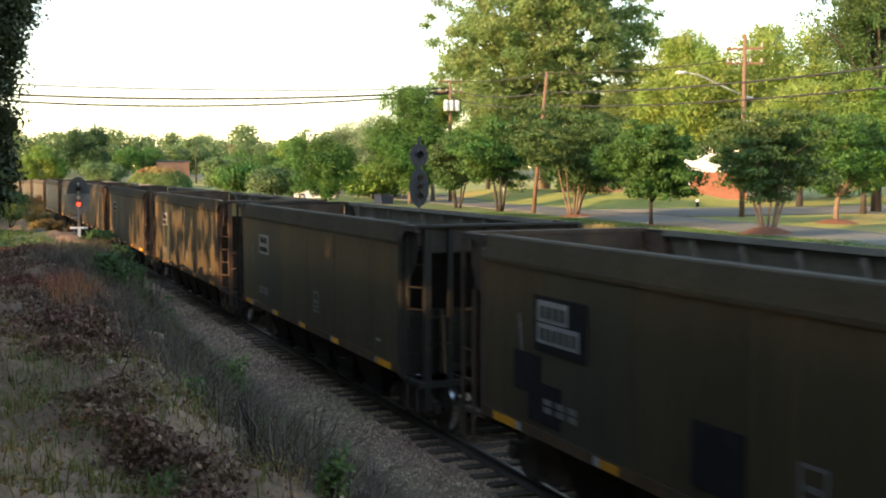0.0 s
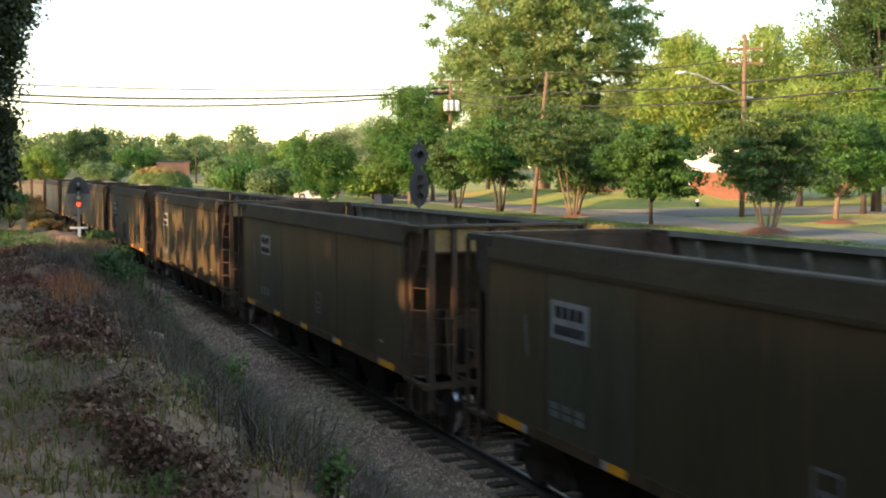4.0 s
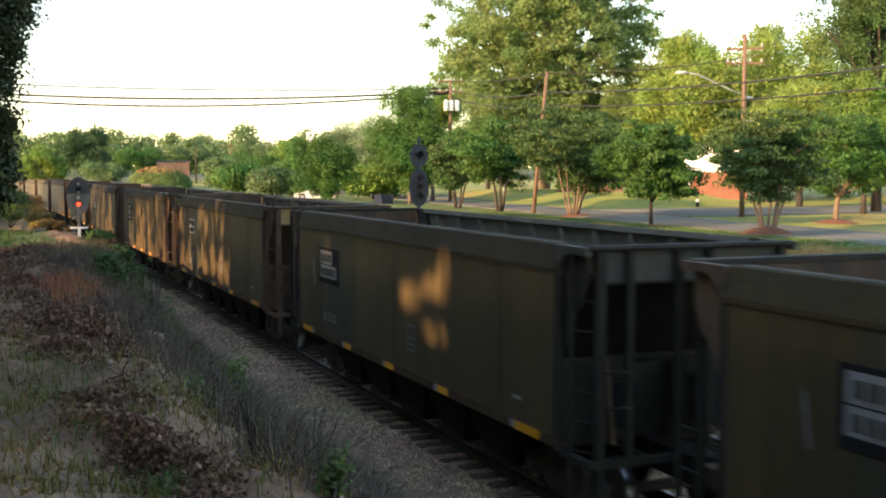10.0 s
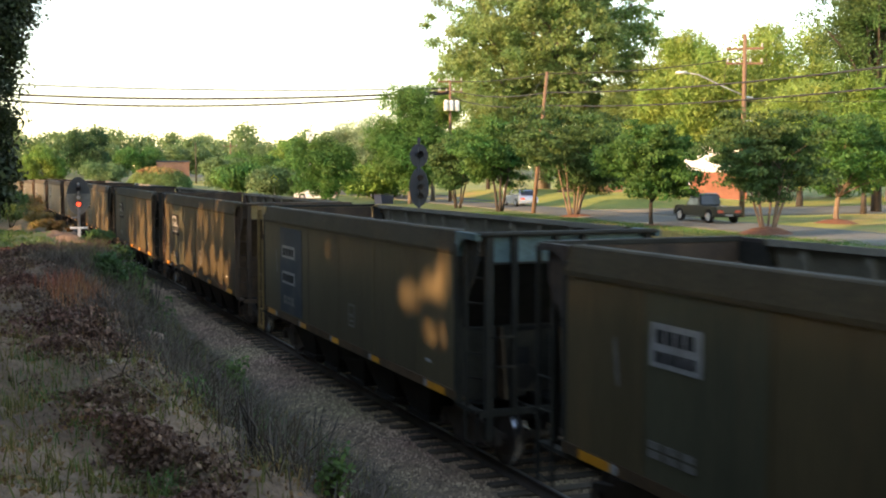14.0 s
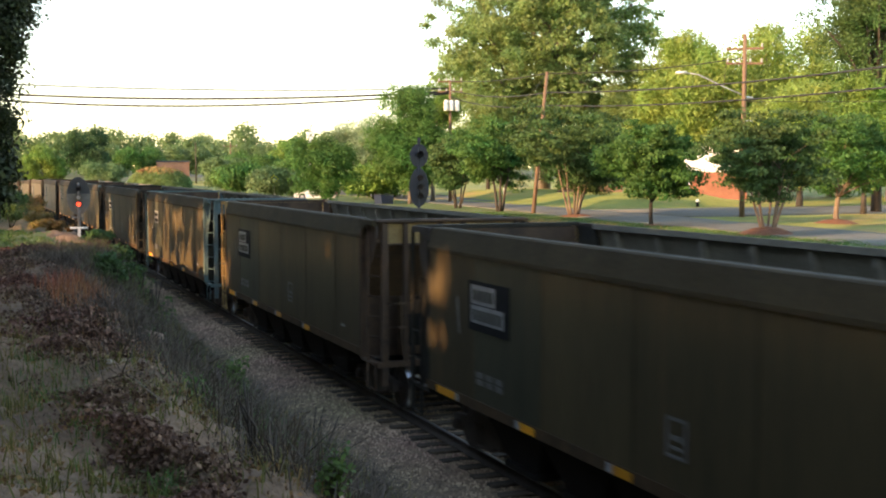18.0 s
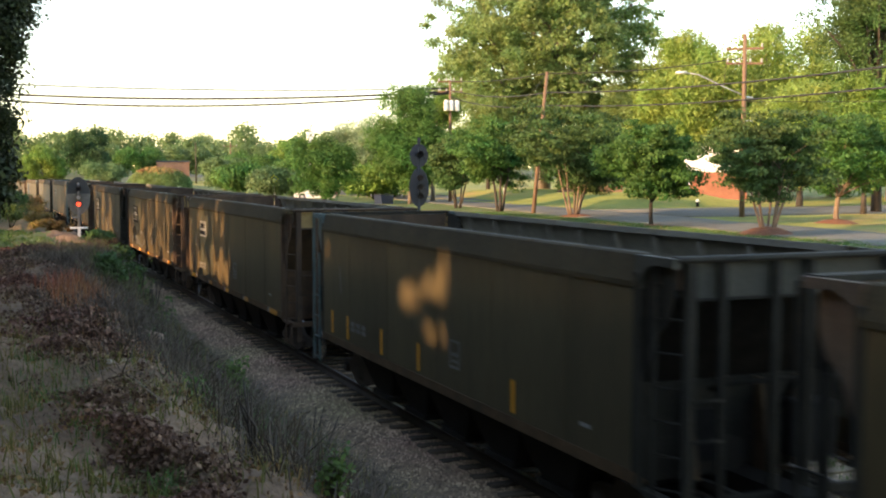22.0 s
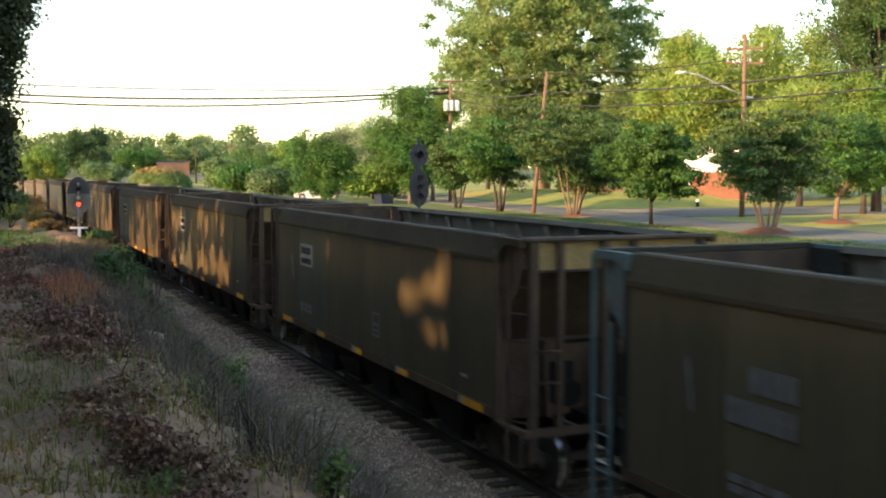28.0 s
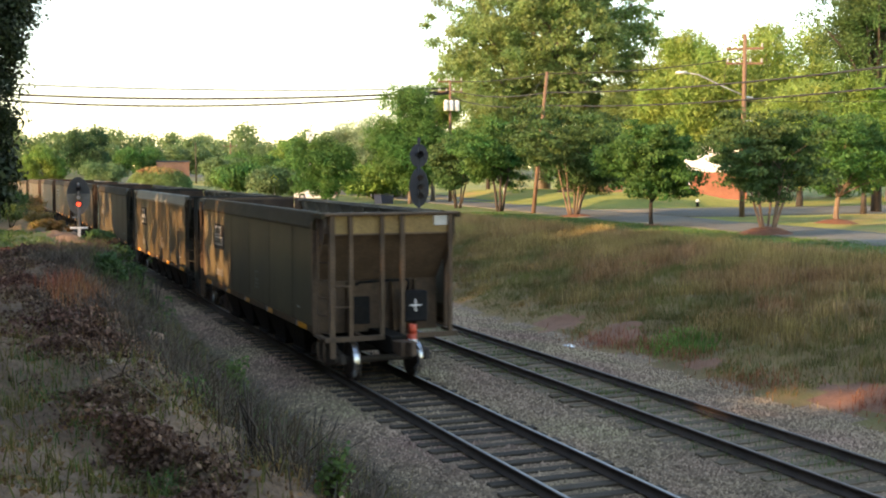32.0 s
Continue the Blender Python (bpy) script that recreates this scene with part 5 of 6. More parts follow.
def crossarm(t, x, y, z, half, ang, n=3):
    m = Matrix.Translation((x, y, z)) @ Matrix.Rotation(ang, 4, "Z")
    bm = B()
    box(bm, -half, half, -0.06, 0.06, -0.07, 0.07, m)
    a = part("crossarm", bm, M_POLE, t)
    for i in range(n):
        u = -half * 0.92 + 2 * half * 0.92 * i / (n - 1)
        bm = B()
        c = m @ Vector((u, 0, 0))
        tube(bm, [c + Vector((0, 0, 0.05)), c + Vector((0, 0, 0.16)), c + Vector((0, 0, 0.34))], [0.04, 0.08, 0.05], 8)
        part("insulator", bm, M_INSUL, a, "pale grey insulator")


def cable(name, pts, sag, r=0.022, label="black cable hung along the road"):
    bm = B()
    path = []
    for a, b in zip(pts, pts[1:]):
        a, b = Vector(a), Vector(b)
        for i in range(16):
            f = i / 16
            path.append(a.lerp(b, f) + Vector((0, 0, -sag * 4 * f * (1 - f))))
    path.append(Vector(pts[-1]))
    tube(bm, path, [r] * len(path), 5)
    tagged(new(name, finish(bm, name, M_WIRE)), label, "cable", "overhead cables")


def poles():
    t, h = pole_pair("utility_pole", 41.2, 65.5, 14.0, 0.19, "tall reddish wooden utility pole with two crossarms and a street light")
    d = -0.75
    crossarm(t, 0, 0, h - 1.0, 1.25, d, 3)
    crossarm(t, 0, 0, h - 2.0, 1.25, d + 0.3, 4)
    bm = B()
    c, s = math.cos(-0.4), math.sin(-0.4)
    tube(bm, [(0, 0, h - 4.2), (-1.6 * c, -1.6 * s, h - 3.5), (-3.2 * c, -3.2 * s, h - 2.75), (-4.0 * c, -4.0 * s, h - 2.65)], [0.045] * 4, 8)
    arm = part("lamp_arm", bm, M_METAL, t, "galvanised lamp arm")
    bm = B()
    disc(bm, (-4.35 * c, -4.35 * s, h - 2.62), 0.40, 0.16, "z", 16)
    part("lamp_head", bm, M_METAL, arm, "pale street-lamp head")
    for z in (4.3, 5.9):
        bm = B()
        box(bm, -0.06, 0.75, -0.05, 0.05, h - z - 0.05, h - z + 0.05)
        part("bracket", bm, M_METAL, t)
    t, h = pole_pair("utility_pole", 31.0, 77.3, 12.0, 0.17, "leaning wooden utility pole with guy wires", (0.95, -0.35))
    bm = B()
    for a, b in (((0.95, -0.35, h - 0.2), (-1.0, 1.6, h - 3.0)), ((0.95, -0.35, h - 0.1), (-0.6, 1.6, h - 3.2))):
        tube(bm, [a, b], [0.02, 0.02], 5)
    part("guy_wire", bm, M_WIRE, t)
    t, h = pole_pair("utility_pole", 36.4, 105.9, 13.6, 0.18, "utility pole with crossarms and pale transformers")
    crossarm(t, 0, 0, h - 0.2, 1.2, -0.4, 4)
    crossarm(t, 0, 0, h - 1.2, 1.2, -0.4, 4)
    for u in (-0.55, 0.0, 0.6):
        bm = B()
        tube(bm, [(u, -0.3, h - 3.1), (u, -0.3, h - 3.0), (u, -0.3, h - 2.15), (u, -0.3, h - 2.05)], [0.20, 0.25, 0.25, 0.18], 12)
        part("transformer", bm, M_PAINTW, t, "pale grey transformer can")
    for x, y, top, nm in ((34.7, 231.5, 10.0, "thin dark pole beyond the bend"), (43.3, 239.0, 10.2, "wooden pole with a crossarm beyond the bend"), (33.4, 145.3, 10.4, "pale pole with a white box")):
        t, h = pole_pair("utility_pole", x, y, top, 0.15, nm, mat=M_POLE if "wooden" in nm else M_METAL if "pale" in nm else M_BARKD)
        if "wooden" in nm:
            crossarm(t, 0, 0, h - 0.8, 1.5, 0, 3)
        if "white" in nm:
            bm = B()
            box(bm, -0.45, 0.45, -0.3, 0.3, h - 3.0, h - 0.9)
            part("equipment_box", bm, M_PAINTW, t, "white equipment box")
    # along the road and over the railway
    cable("overhead_cable", [(-40.0, 146.5, 16.33), (36.4, 105.9, 12.41)], 2.07, 0.125)
    cable("overhead_cable", [(-40.0, 146.5, 17.17), (36.4, 105.9, 12.28)], 3.14, 0.115)
    cable("overhead_cable", [(36.4, 105.9, 12.6), (32.3, 77.7, 10.53), (28.5, 30.0, 9.4), (28, -20, 9.6)], 0.5, 0.05)
    cable("overhead_cable", [(36.4, 105.9, 11.9), (32.3, 77.7, 9.55), (28.5, 30.0, 8.5), (28, -20, 8.7)], 0.5, 0.045)
    cable("overhead_cable", [(-40.0, 146.5, 16.67), (36.4, 105.9, 12.73)], 1.35, 0.08, "thin black overhead wire")
    cable("overhead_cable", [(41.2, 65.5, 12.4), (31.9, 77.0, 11.9), (36.4, 105.9, 13.5)], 0.3, 0.035, "thin black overhead wire")
    cable("overhead_cable", [(41.2, 65.5, 9.4), (70, 40, 9.6)], 0.3, 0.018, "thin black overhead wire")


poles()


def ellipse_plate(bm, cx, cz, rx, rz, y0, y1, sides=32):
    prism(bm, [(cx + rx * math.cos(6.2832 * k / sides), cz + rz * math.sin(6.2832 * k / sides)) for k in range(sides)], y0, y1, "y")


def signals():
    # the red signal on the near side
    g = hgt(-4.26, 50.2)
    t = thing("railway_signal", pose(-4.26, 50.2, 0, 0, 0, -5), "oval railway signal showing red on a slim mast", "railway signal", "railway signals")
    bm = B()
    tube(bm, [(0, 0, g - 0.3), (0, 0, 4.2)], [0.06, 0.06], 10)
    part("mast", bm, M_SIGGREY, t)
    bm = B()
    ellipse_plate(bm, 0, 3.65, 0.475, 0.80, -0.03, 0.0)
    tgt = part("target", bm, M_TARGET, t, "grey oval signal target")
    # shade over the target's upper half, put in as a black half-oval
    bm = B()
    prism(bm, [(0.465 * math.cos(a), 3.65 + 0.79 * math.sin(a)) for a in np.linspace(0.12, 3.02, 24)], -0.04, -0.032, "y")
    part("upper_plate", bm, M_SIGNAL, tgt, "black plate for the shade on the target's upper half")
    bm = B()
    for z in (3.93, 3.58, 3.31):
        prof = [(0.14 * math.cos(a), 0.14 * math.sin(a)) for a in np.linspace(-0.4, 3.54, 12)]
        for (a0, b0), (a1, b1) in zip(prof, prof[1:]):
            vs = [bm.verts.new(p) for p in ((a0, -0.30, z + b0), (a1, -0.30, z + b1), (a1, -0.03, z + b1), (a0, -0.03, z + b0))]
            bm.faces.new(vs)
    part("hood", bm, M_SIGNAL, tgt)
    for z, m, nm in ((3.93, M_LENS, "dark lens"), (3.58, M_METAL, "pale unlit lens"), (3.31, M_REDLAMP, "glowing red lens")):
        bm = B()
        disc(bm, (0, -0.06, z), 0.085, 0.03, "y", 20)
        part("lens", bm, m, tgt, nm)
    bm = B()
    box(bm, -0.36, 0.36, -0.09, -0.06, 2.28, 2.36)
    box(bm, -0.06, 0.06, -0.095, -0.065, 1.85, 2.28)
    part("white_sign", bm, M_PAINTW, t, "white cross-shaped plate")
    bm = B()
    box(bm, -0.28, -0.05, -0.05, 0.05, 2.72, 2.78)
    part("step", bm, M_SIGGREY, t)
    # the two-headed signal across the line
    t = thing("railway_signal", pose(7.77, 41.9, 0, 0, 0, -20), "tall dark railway signal with two heads", "railway signal", "railway signals")
    g = hgt(7.77, 41.9)
    bm = B()
    tube(bm, [(0, 0, g - 0.3), (0, 0, 6.0)], [0.075, 0.06], 10)
    part("mast", bm, M_SIGNAL, t)
    for z, rz, rx, lamps in ((5.30, 0.46, 0.36, (5.32,)), (4.05, 0.76, 0.38, (4.42, 4.06, 3.70))):
        bm = B()
        ellipse_plate(bm, 0, z, rx, rz, -0.05, -0.01)
        tg = part("target", bm, M_SIGNAL, t, "black oval signal target")
        for lz in lamps:
            bm = B()
            disc(bm, (0.05, -0.07, lz), 0.10, 0.03, "y", 18)
            part("lens", bm, M_LENS, tg, "dark lens")
            bm = B()
            prof = [(0.05 + 0.15 * math.cos(a), lz + 0.15 * math.sin(a)) for a in np.linspace(-0.3, 3.44, 10)]
            for (a0, b0), (a1, b1) in zip(prof, prof[1:]):
                bm.faces.new([bm.verts.new(p) for p in ((a0, -0.3, b0), (a1, -0.3, b1), (a1, -0.05, b1), (a0, -0.05, b0))])
            part("hood", bm, M_SIGNAL, tg)
    bm = B()
    box(bm, -0.06, 0.06, -0.06, 0.06, 5.7, 6.0)
    part("cap", bm, M_SIGNAL, t)


signals()


# ---- buildings ----
def house(name, x, y, rz, w, d, h, roof_h, wall, label, upper=None, upper_from=0.0, windows=(), roof=M_ROOF, z=None):
    g = hgt(x, y) if z is None else z
    t = thing(name, pose(x, y, g, 0, 0, rz), label, "building")
    bm = B()
    box(bm, -w / 2, w / 2, -d / 2, d / 2, -0.4, upper_from or h)
    part("wall", bm, wall, t)
    if upper:
        bm = B()
        prism(bm, [(-w / 2, upper_from), (w / 2, upper_from), (w / 2, h), (0, h + roof_h), (-w / 2, h)], -d / 2, d / 2, "y")
        part("gable", bm, upper, t, "white gable cladding")
    bm = B()
    if roof_h:
        prism(bm, [(-w / 2 - 0.4, h - 0.1), (0, h + roof_h), (w / 2 + 0.4, h - 0.1), (w / 2 + 0.4, h + 0.1), (0, h + roof_h + 0.2), (-w / 2 - 0.4, h + 0.1)], -d / 2 - 0.4, d / 2 + 0.4, "y")
    else:
        box(bm, -w / 2 - 0.15, w / 2 + 0.15, -d / 2 - 0.15, d / 2 + 0.15, h, h + 0.3)
    part("roof", bm, roof, t)
    for a, z0, ww, hh in windows:
        bm = B()
        box(bm, a - ww / 2, a + ww / 2, -d / 2 - 0.04, -d / 2 + 0.02, z0, z0 + hh)
        win = part("window", bm, M_PAINTW, t, "white window frame")
        bm = B()
        box(bm, a - ww / 2 + 0.1, a + ww / 2 - 0.1, -d / 2 - 0.06, -d / 2 - 0.04, z0 + 0.1, z0 + hh - 0.1)
        part("pane", bm, M_LENS, win)
    return t


# the single narrow window stands in for a white pillar on the wall
house("brick_building", 63.0, 98.4, -38, 6.2, 10.0, 5.0, 1.0, M_BRICK, "red brick building with a white gable", M_PAINTW, 3.0, [(-2.7, 0.6, 0.6, 1.9)])
house("low_brick_house", 51.5, 104.5, -28, 6.5, 7.0, 1.9, 1.0, M_TAN, "low tan-brick house behind the street trees"  , None, 0)
house("far_brick_building", 31.3, 238.0, -10, 6.4, 9.0, 4.2, 0, M_PINK, "flat-roofed faded pink brick building beyond the bend")
house("far_house", 40.2, 196.7, -15, 4.5, 6.0, 2.2, 1.4, M_PAINTW, "white house with a grey roof among trees", None, 0, [(-1, 0.8, 0.8, 1.0)])


# ---- roadside things ----
def roadside():
    g = hgt(45.5, 84.0)
    t = thing("fire_hydrant", pose(51.0, 84.6, hgt(51.0, 84.6)), "small black and white fire hydrant on the grass", "hydrant")
    bm = B()
    tube(bm, [(0, 0, 0), (0, 0, 0.42)], [0.15, 0.13], 10)
    part("barrel", bm, M_BLACK, t)
    bm = B()
    tube(bm, [(0, 0, 0.42), (0, 0, 0.58), (0, 0, 0.68)], [0.16, 0.14, 0.05], 10)
    part("bonnet", bm, M_PAINTW, t, "white bonnet")
    t = thing("sign_post", pose(31.8, 84.0, hgt(31.8, 84.0)), "slim pale sign post beside the road", "sign post")
    bm = B()
    tube(bm, [(0, 0, -0.2), (0, 0, 2.9)], [0.04, 0.04], 8)
    part("post", bm, M_METAL, t)
    bm = B()
    box(bm, -0.25, 0.25, -0.05, -0.03, 2.3, 2.9)
    part("sign_plate", bm, M_METAL, t)
    t = thing("warning_sign", pose(25.2, 132.3, hgt(25.2, 132.3) - 0.2), "yellow-green diamond warning sign on a post", "road sign")
    bm = B()
    tube(bm, [(0, 0, -0.2), (0, 0, 2.6)], [0.04, 0.04], 8)
    part("post", bm, M_METAL, t)
    bm = B()
    prism(bm, [(-0.55, 2.3), (0, 1.75), (0.55, 2.3), (0, 2.85)], -0.06, -0.03, "y")
    part("sign_plate", bm, surface("fluorescent_yellow", (0.75, 0.85, 0.05), (0.85, 0.92, 0.1), 4.0, 0.5, 0.0), t)
    t = thing("dumpster", pose(28.3, 103.0, hgt(28.3, 103.0), 0, 0, 10), "dark blue steel dumpster", "dumpster")
    bm = B()
    prism(bm, [(-0.6, 0.0), (0.6, 0.0), (0.7, 0.8), (-0.7, 0.9)], -0.7, 0.7, "y")
    part("bin", bm, surface("blue_steel", (0.006, 0.014, 0.04), (0.01, 0.022, 0.055), 3.0, 0.6, 0.05), t)
    bm = B()
    box(bm, -0.74, 0.74, -0.72, 0.72, 0.88, 0.94)
    part("lid", bm, M_BLACK, t)


roadside()


# ---- road vehicles ----
def vehicle(name, label, cat, body_mat, L=4.6, W=1.8, H=1.45, style="sedan"):
    t = thing(name, Matrix(), label, cat, "road traffic")
    h = H
    if style == "sedan":
        low = [(-L / 2, 0.45), (-L / 2 + 0.05, 0.78), (-L / 2 + 0.9, 0.90), (L / 2 - 1.1, 0.88), (L / 2 - 0.15, 0.72), (L / 2, 0.45), (L / 2 - 0.1, 0.22), (-L / 2 + 0.1, 0.22)]
        cab = [(-L / 2 + 0.5, 0.88), (-L / 2 + 1.2, h), (L / 2 - 2.1, h), (L / 2 - 1.2, 0.88)]
    elif style == "hatch":
        low = [(-L / 2, 0.42), (-L / 2 + 0.02, 0.70), (-L / 2 + 0.12, 0.97), (L / 2 - 1.2, 0.95), (L / 2 - 0.6, 0.84), (L / 2 - 0.15, 0.66), (L / 2, 0.42), (L / 2 - 0.1, 0.22), (-L / 2 + 0.1, 0.22)]
        cab = [(-L / 2 + 0.14, 0.93), (-L / 2 + 0.62, h - 0.07), (L / 2 - 2.05, h - 0.05), (L / 2 - 0.95, 0.93)]
    else:      # pickup
        low = [(-L / 2, 0.55), (-L / 2 + 0.02, 1.02), (L / 2 - 0.2, 1.0), (L / 2, 0.6), (L / 2 - 0.05, 0.36), (-L / 2 + 0.05, 0.36)]
        cab = [(-0.5, 1.0), (-0.35, h), (0.75, h), (1.35, 1.0)]
    bm = B()
    prism(bm, low, -W / 2, W / 2, "x")
    bmesh.ops.bevel(bm, geom=bm.edges[:], offset=0.06, segments=2, affect="EDGES")
    part("body", bm, body_mat, t)
    bm = B()
    roof = [(cab[1][0] + f * (cab[2][0] - cab[1][0]), cab[1][1] + f * (cab[2][1] - cab[1][1]) + 0.06 * math.sin(3.1416 * f)) for f in (0.25, 0.5, 0.75)]
    prism(bm, [cab[0], cab[1], *roof, cab[2], cab[3]], -W / 2 + 0.14, W / 2 - 0.14, "x")
    for v in bm.verts:      # the sides lean in towards the roof
        v.co.x *= 1 - 0.14 * max(0.0, v.co.z - 0.95)
    bmesh.ops.bevel(bm, geom=bm.edges[:], offset=0.07, segments=2, affect="EDGES")
    c = part("cabin", bm, body_mat, t)
    zs = (0.95, h - 0.10)
    a0, a1 = cab[1][0], cab[2][0]
    for sg in (-1, 1):
        for lo, hi in ((cab[0][0] + 0.35, (a0 + a1) / 2 - 0.06), ((a0 + a1) / 2 + 0.06, cab[3][0] - 0.45)):
            bm = B()
            prism(bm, [(lo, 0.98 if style != "pickup" else 1.06), (hi, 0.98 if style != "pickup" else 1.06), (min(hi, a1 + 0.08), zs[1]), (max(lo, a0 + 0.02), zs[1])], sg * (W / 2 - 0.145), sg * (W / 2 - 0.125), "x")
            for v in bm.verts:
                v.co.x *= 1 - 0.14 * max(0.0, v.co.z - 0.95)
            part("side_window", bm, M_LENS, t, "dark side window")
    for p, q in ((cab[0], cab[1]), (cab[3], cab[2])):
        d = 0.012 * (1 if p is cab[3] else -1)
        bm = B()
        x0, z0, x1, z1 = p[0], p[1], q[0], q[1]
        f = lambda k: (x0 + (x1 - x0) * k, z0 + (z1 - z0) * k)
        (ax, az), (bx, bz) = f(0.12), f(0.88)
        prism(bm, [(ax + d, az), (bx + d, bz), (bx + d * 2, bz + 0.01), (ax + d * 2, az + 0.01)], -W / 2 + 0.26, W / 2 - 0.26, "x")
        part("windscreen", bm, M_LENS, t, "dark glass screen")
    r = 0.32 if style in ("sedan", "hatch") else 0.38
    for sg in (-1, 1):
        for u in (-L / 2 + 0.85, L / 2 - 0.9):
            bm = B()
            disc(bm, (0, 0, 0), r, 0.22, "x", 20)
            bmesh.ops.bevel(bm, geom=bm.edges[:], offset=0.02, segments=1, affect="EDGES")
            w = part("wheel", bm, M_BLACK, t)
            w.location = (sg * (W / 2 - 0.09), u, r)
            bm = B()
            disc(bm, (sg * 0.115, 0, 0), r * 0.66, 0.02, "x", 16)
            part("rim", bm, M_METAL, w, "bright wheel rim")
            # flat black disc: the arch's inner shade painted on the body side
            bm = B()
            disc(bm, (sg * (W / 2 + 0.002), u, r + 0.02), r * 1.16, 0.012, "x", 20)
            part("wheel_arch", bm, M_BLACK, t, "black disc for the shade inside the wheel arch")
        bm = B()
        box(bm, sg * (W / 2 - 0.32) - 0.18, sg * (W / 2 - 0.32) + 0.18, -L / 2 - 0.012, -L / 2 + 0.05, 0.62, 0.78)
        part("tail_light", bm, M_RED, t, "red tail light")
        bm = B()
        box(bm, sg * (W / 2 - 0.32) - 0.16, sg * (W / 2 - 0.32) + 0.16, L / 2 - 0.12, L / 2 - 0.02, 0.56, 0.68)
        part("headlight", bm, M_PAINTW, t, "clear headlight")
    bm = B()
    box(bm, -0.25, 0.25, -L / 2 - 0.02, -L / 2 + 0.04, 0.42, 0.54)
    part("plate", bm, M_WHITE, t)
    return t


P_SILVER = surface("silver_car_paint", (0.48, 0.53, 0.62), (0.56, 0.61, 0.70), 2.0, 0.25, 0.0, metallic=0.6)
P_BLACK = surface("black_car_paint", (0.006, 0.007, 0.009), (0.011, 0.012, 0.015), 2.0, 0.25, 0.0)
P_GREEN = surface("dark_car_paint", (0.005, 0.007, 0.011), (0.009, 0.011, 0.016), 2.0, 0.25, 0.0)
P_WHITE = surface("white_car_paint", (0.7, 0.7, 0.7), (0.8, 0.8, 0.8), 2.0, 0.3, 0.0)
silver_car = vehicle("silver_hatchback", "silver five-door hatchback on the road", "car", P_SILVER, 4.4, 1.76, 1.50, "hatch")
black_truck = vehicle("black_pickup", "black pickup truck on the road", "pickup truck", P_BLACK, 5.2, 1.85, 1.72, "pickup")
dark_suv = vehicle("dark_hatchback", "dark shiny hatchback car on the road", "car", P_GREEN, 4.5, 1.82, 1.62, "hatch")
parked = vehicle("white_car", "white car parked by the trees", "car", P_WHITE, 4.5, 1.78, 1.45, "sedan")
parked.matrix_basis = pose(26.0, 118.0, hgt(26.0, 118.0) + 0.02, 0, 0, 70)


# ---- plants of the bank and the slope ----
def blades(rng, x, y, z, height_, width, lean, mat, name, label, cat):
    """Thin bent blades, each of two pieces."""
    n = len(x)
    a = rng.uniform(0, 6.283, n)
    l = np.abs(rng.normal(0, lean, n))
    hh = height_ * rng.uniform(0.5, 1.3, n)
    b = rng.uniform(0, 6.283, n)
    wx, wy = np.cos(b) * width / 2, np.sin(b) * width / 2
    dx, dy = np.cos(a) * l * hh, np.sin(a) * l * hh
    p0 = np.stack([x - wx, y - wy, z - 0.02], -1)
    p1 = np.stack([x + wx, y + wy, z - 0.02], -1)
    m0 = np.stack([x - wx * 0.8 + dx * 0.35, y - wy * 0.8 + dy * 0.35, z + hh * 0.6], -1)
    m1 = np.stack([x + wx * 0.8 + dx * 0.35, y + wy * 0.8 + dy * 0.35, z + hh * 0.6], -1)
    t0 = np.stack([x + dx - wx * 0.12, y + dy - wy * 0.12, z + hh * np.clip(1 - l * 0.35, 0.3, 1)], -1)
    t1 = np.stack([x + dx + wx * 0.12, y + dy + wy * 0.12, z + hh * np.clip(1 - l * 0.35, 0.3, 1)], -1)
    V = np.stack([p0, p1, m1, m0, t1, t0], 1).reshape(-1, 3)
    i = 6 * np.arange(n)[:, None]
    F = np.concatenate([i + np.array([0, 1, 2, 3]), i + np.array([3, 2, 4, 5])])
    return tagged(new(name, mesh_np(name, V, F, mat)), label, cat, kind="stuff")


def tufts(rng, n, per, x0, x1, y0, y1, spread, ypow=1.0):
    cx = rng.uniform(x0, x1, n)
    cy = y0 + (y1 - y0) * rng.random(n) ** ypow
    x = np.repeat(cx, per) + rng.normal(0, spread, n * per)
    y = np.repeat(cy, per) + rng.normal(0, spread, n * per)
    return x, y


def bush(x, y, h, r, seed, label, leaf=F_STREET, n=40):
    rng = np.random.default_rng(seed)
    t = thing("bush", pose(x, y, hgt(x, y) - 0.05), label, "bush", "bushes on the bank")
    bm = B()
    pts = crown_points(rng, n, 0, 0, 0.05, h, r, r, lobes=7)
    for k in range(7):
        tip = pts[rng.integers(len(pts))]
        tube(bm, [(0, 0, -0.1), tuple(tip * 0.5), tuple(tip)], [0.025, 0.016, 0.006], 5)
    part("stems", bm, M_BARKD, t)
    part("leaves", cloud_mesh("leaves", leaf_cloud(rng, pts, np.full(len(pts), 0.3 * r), 40, 0.11 * max(1, r)), leaf), None, t)


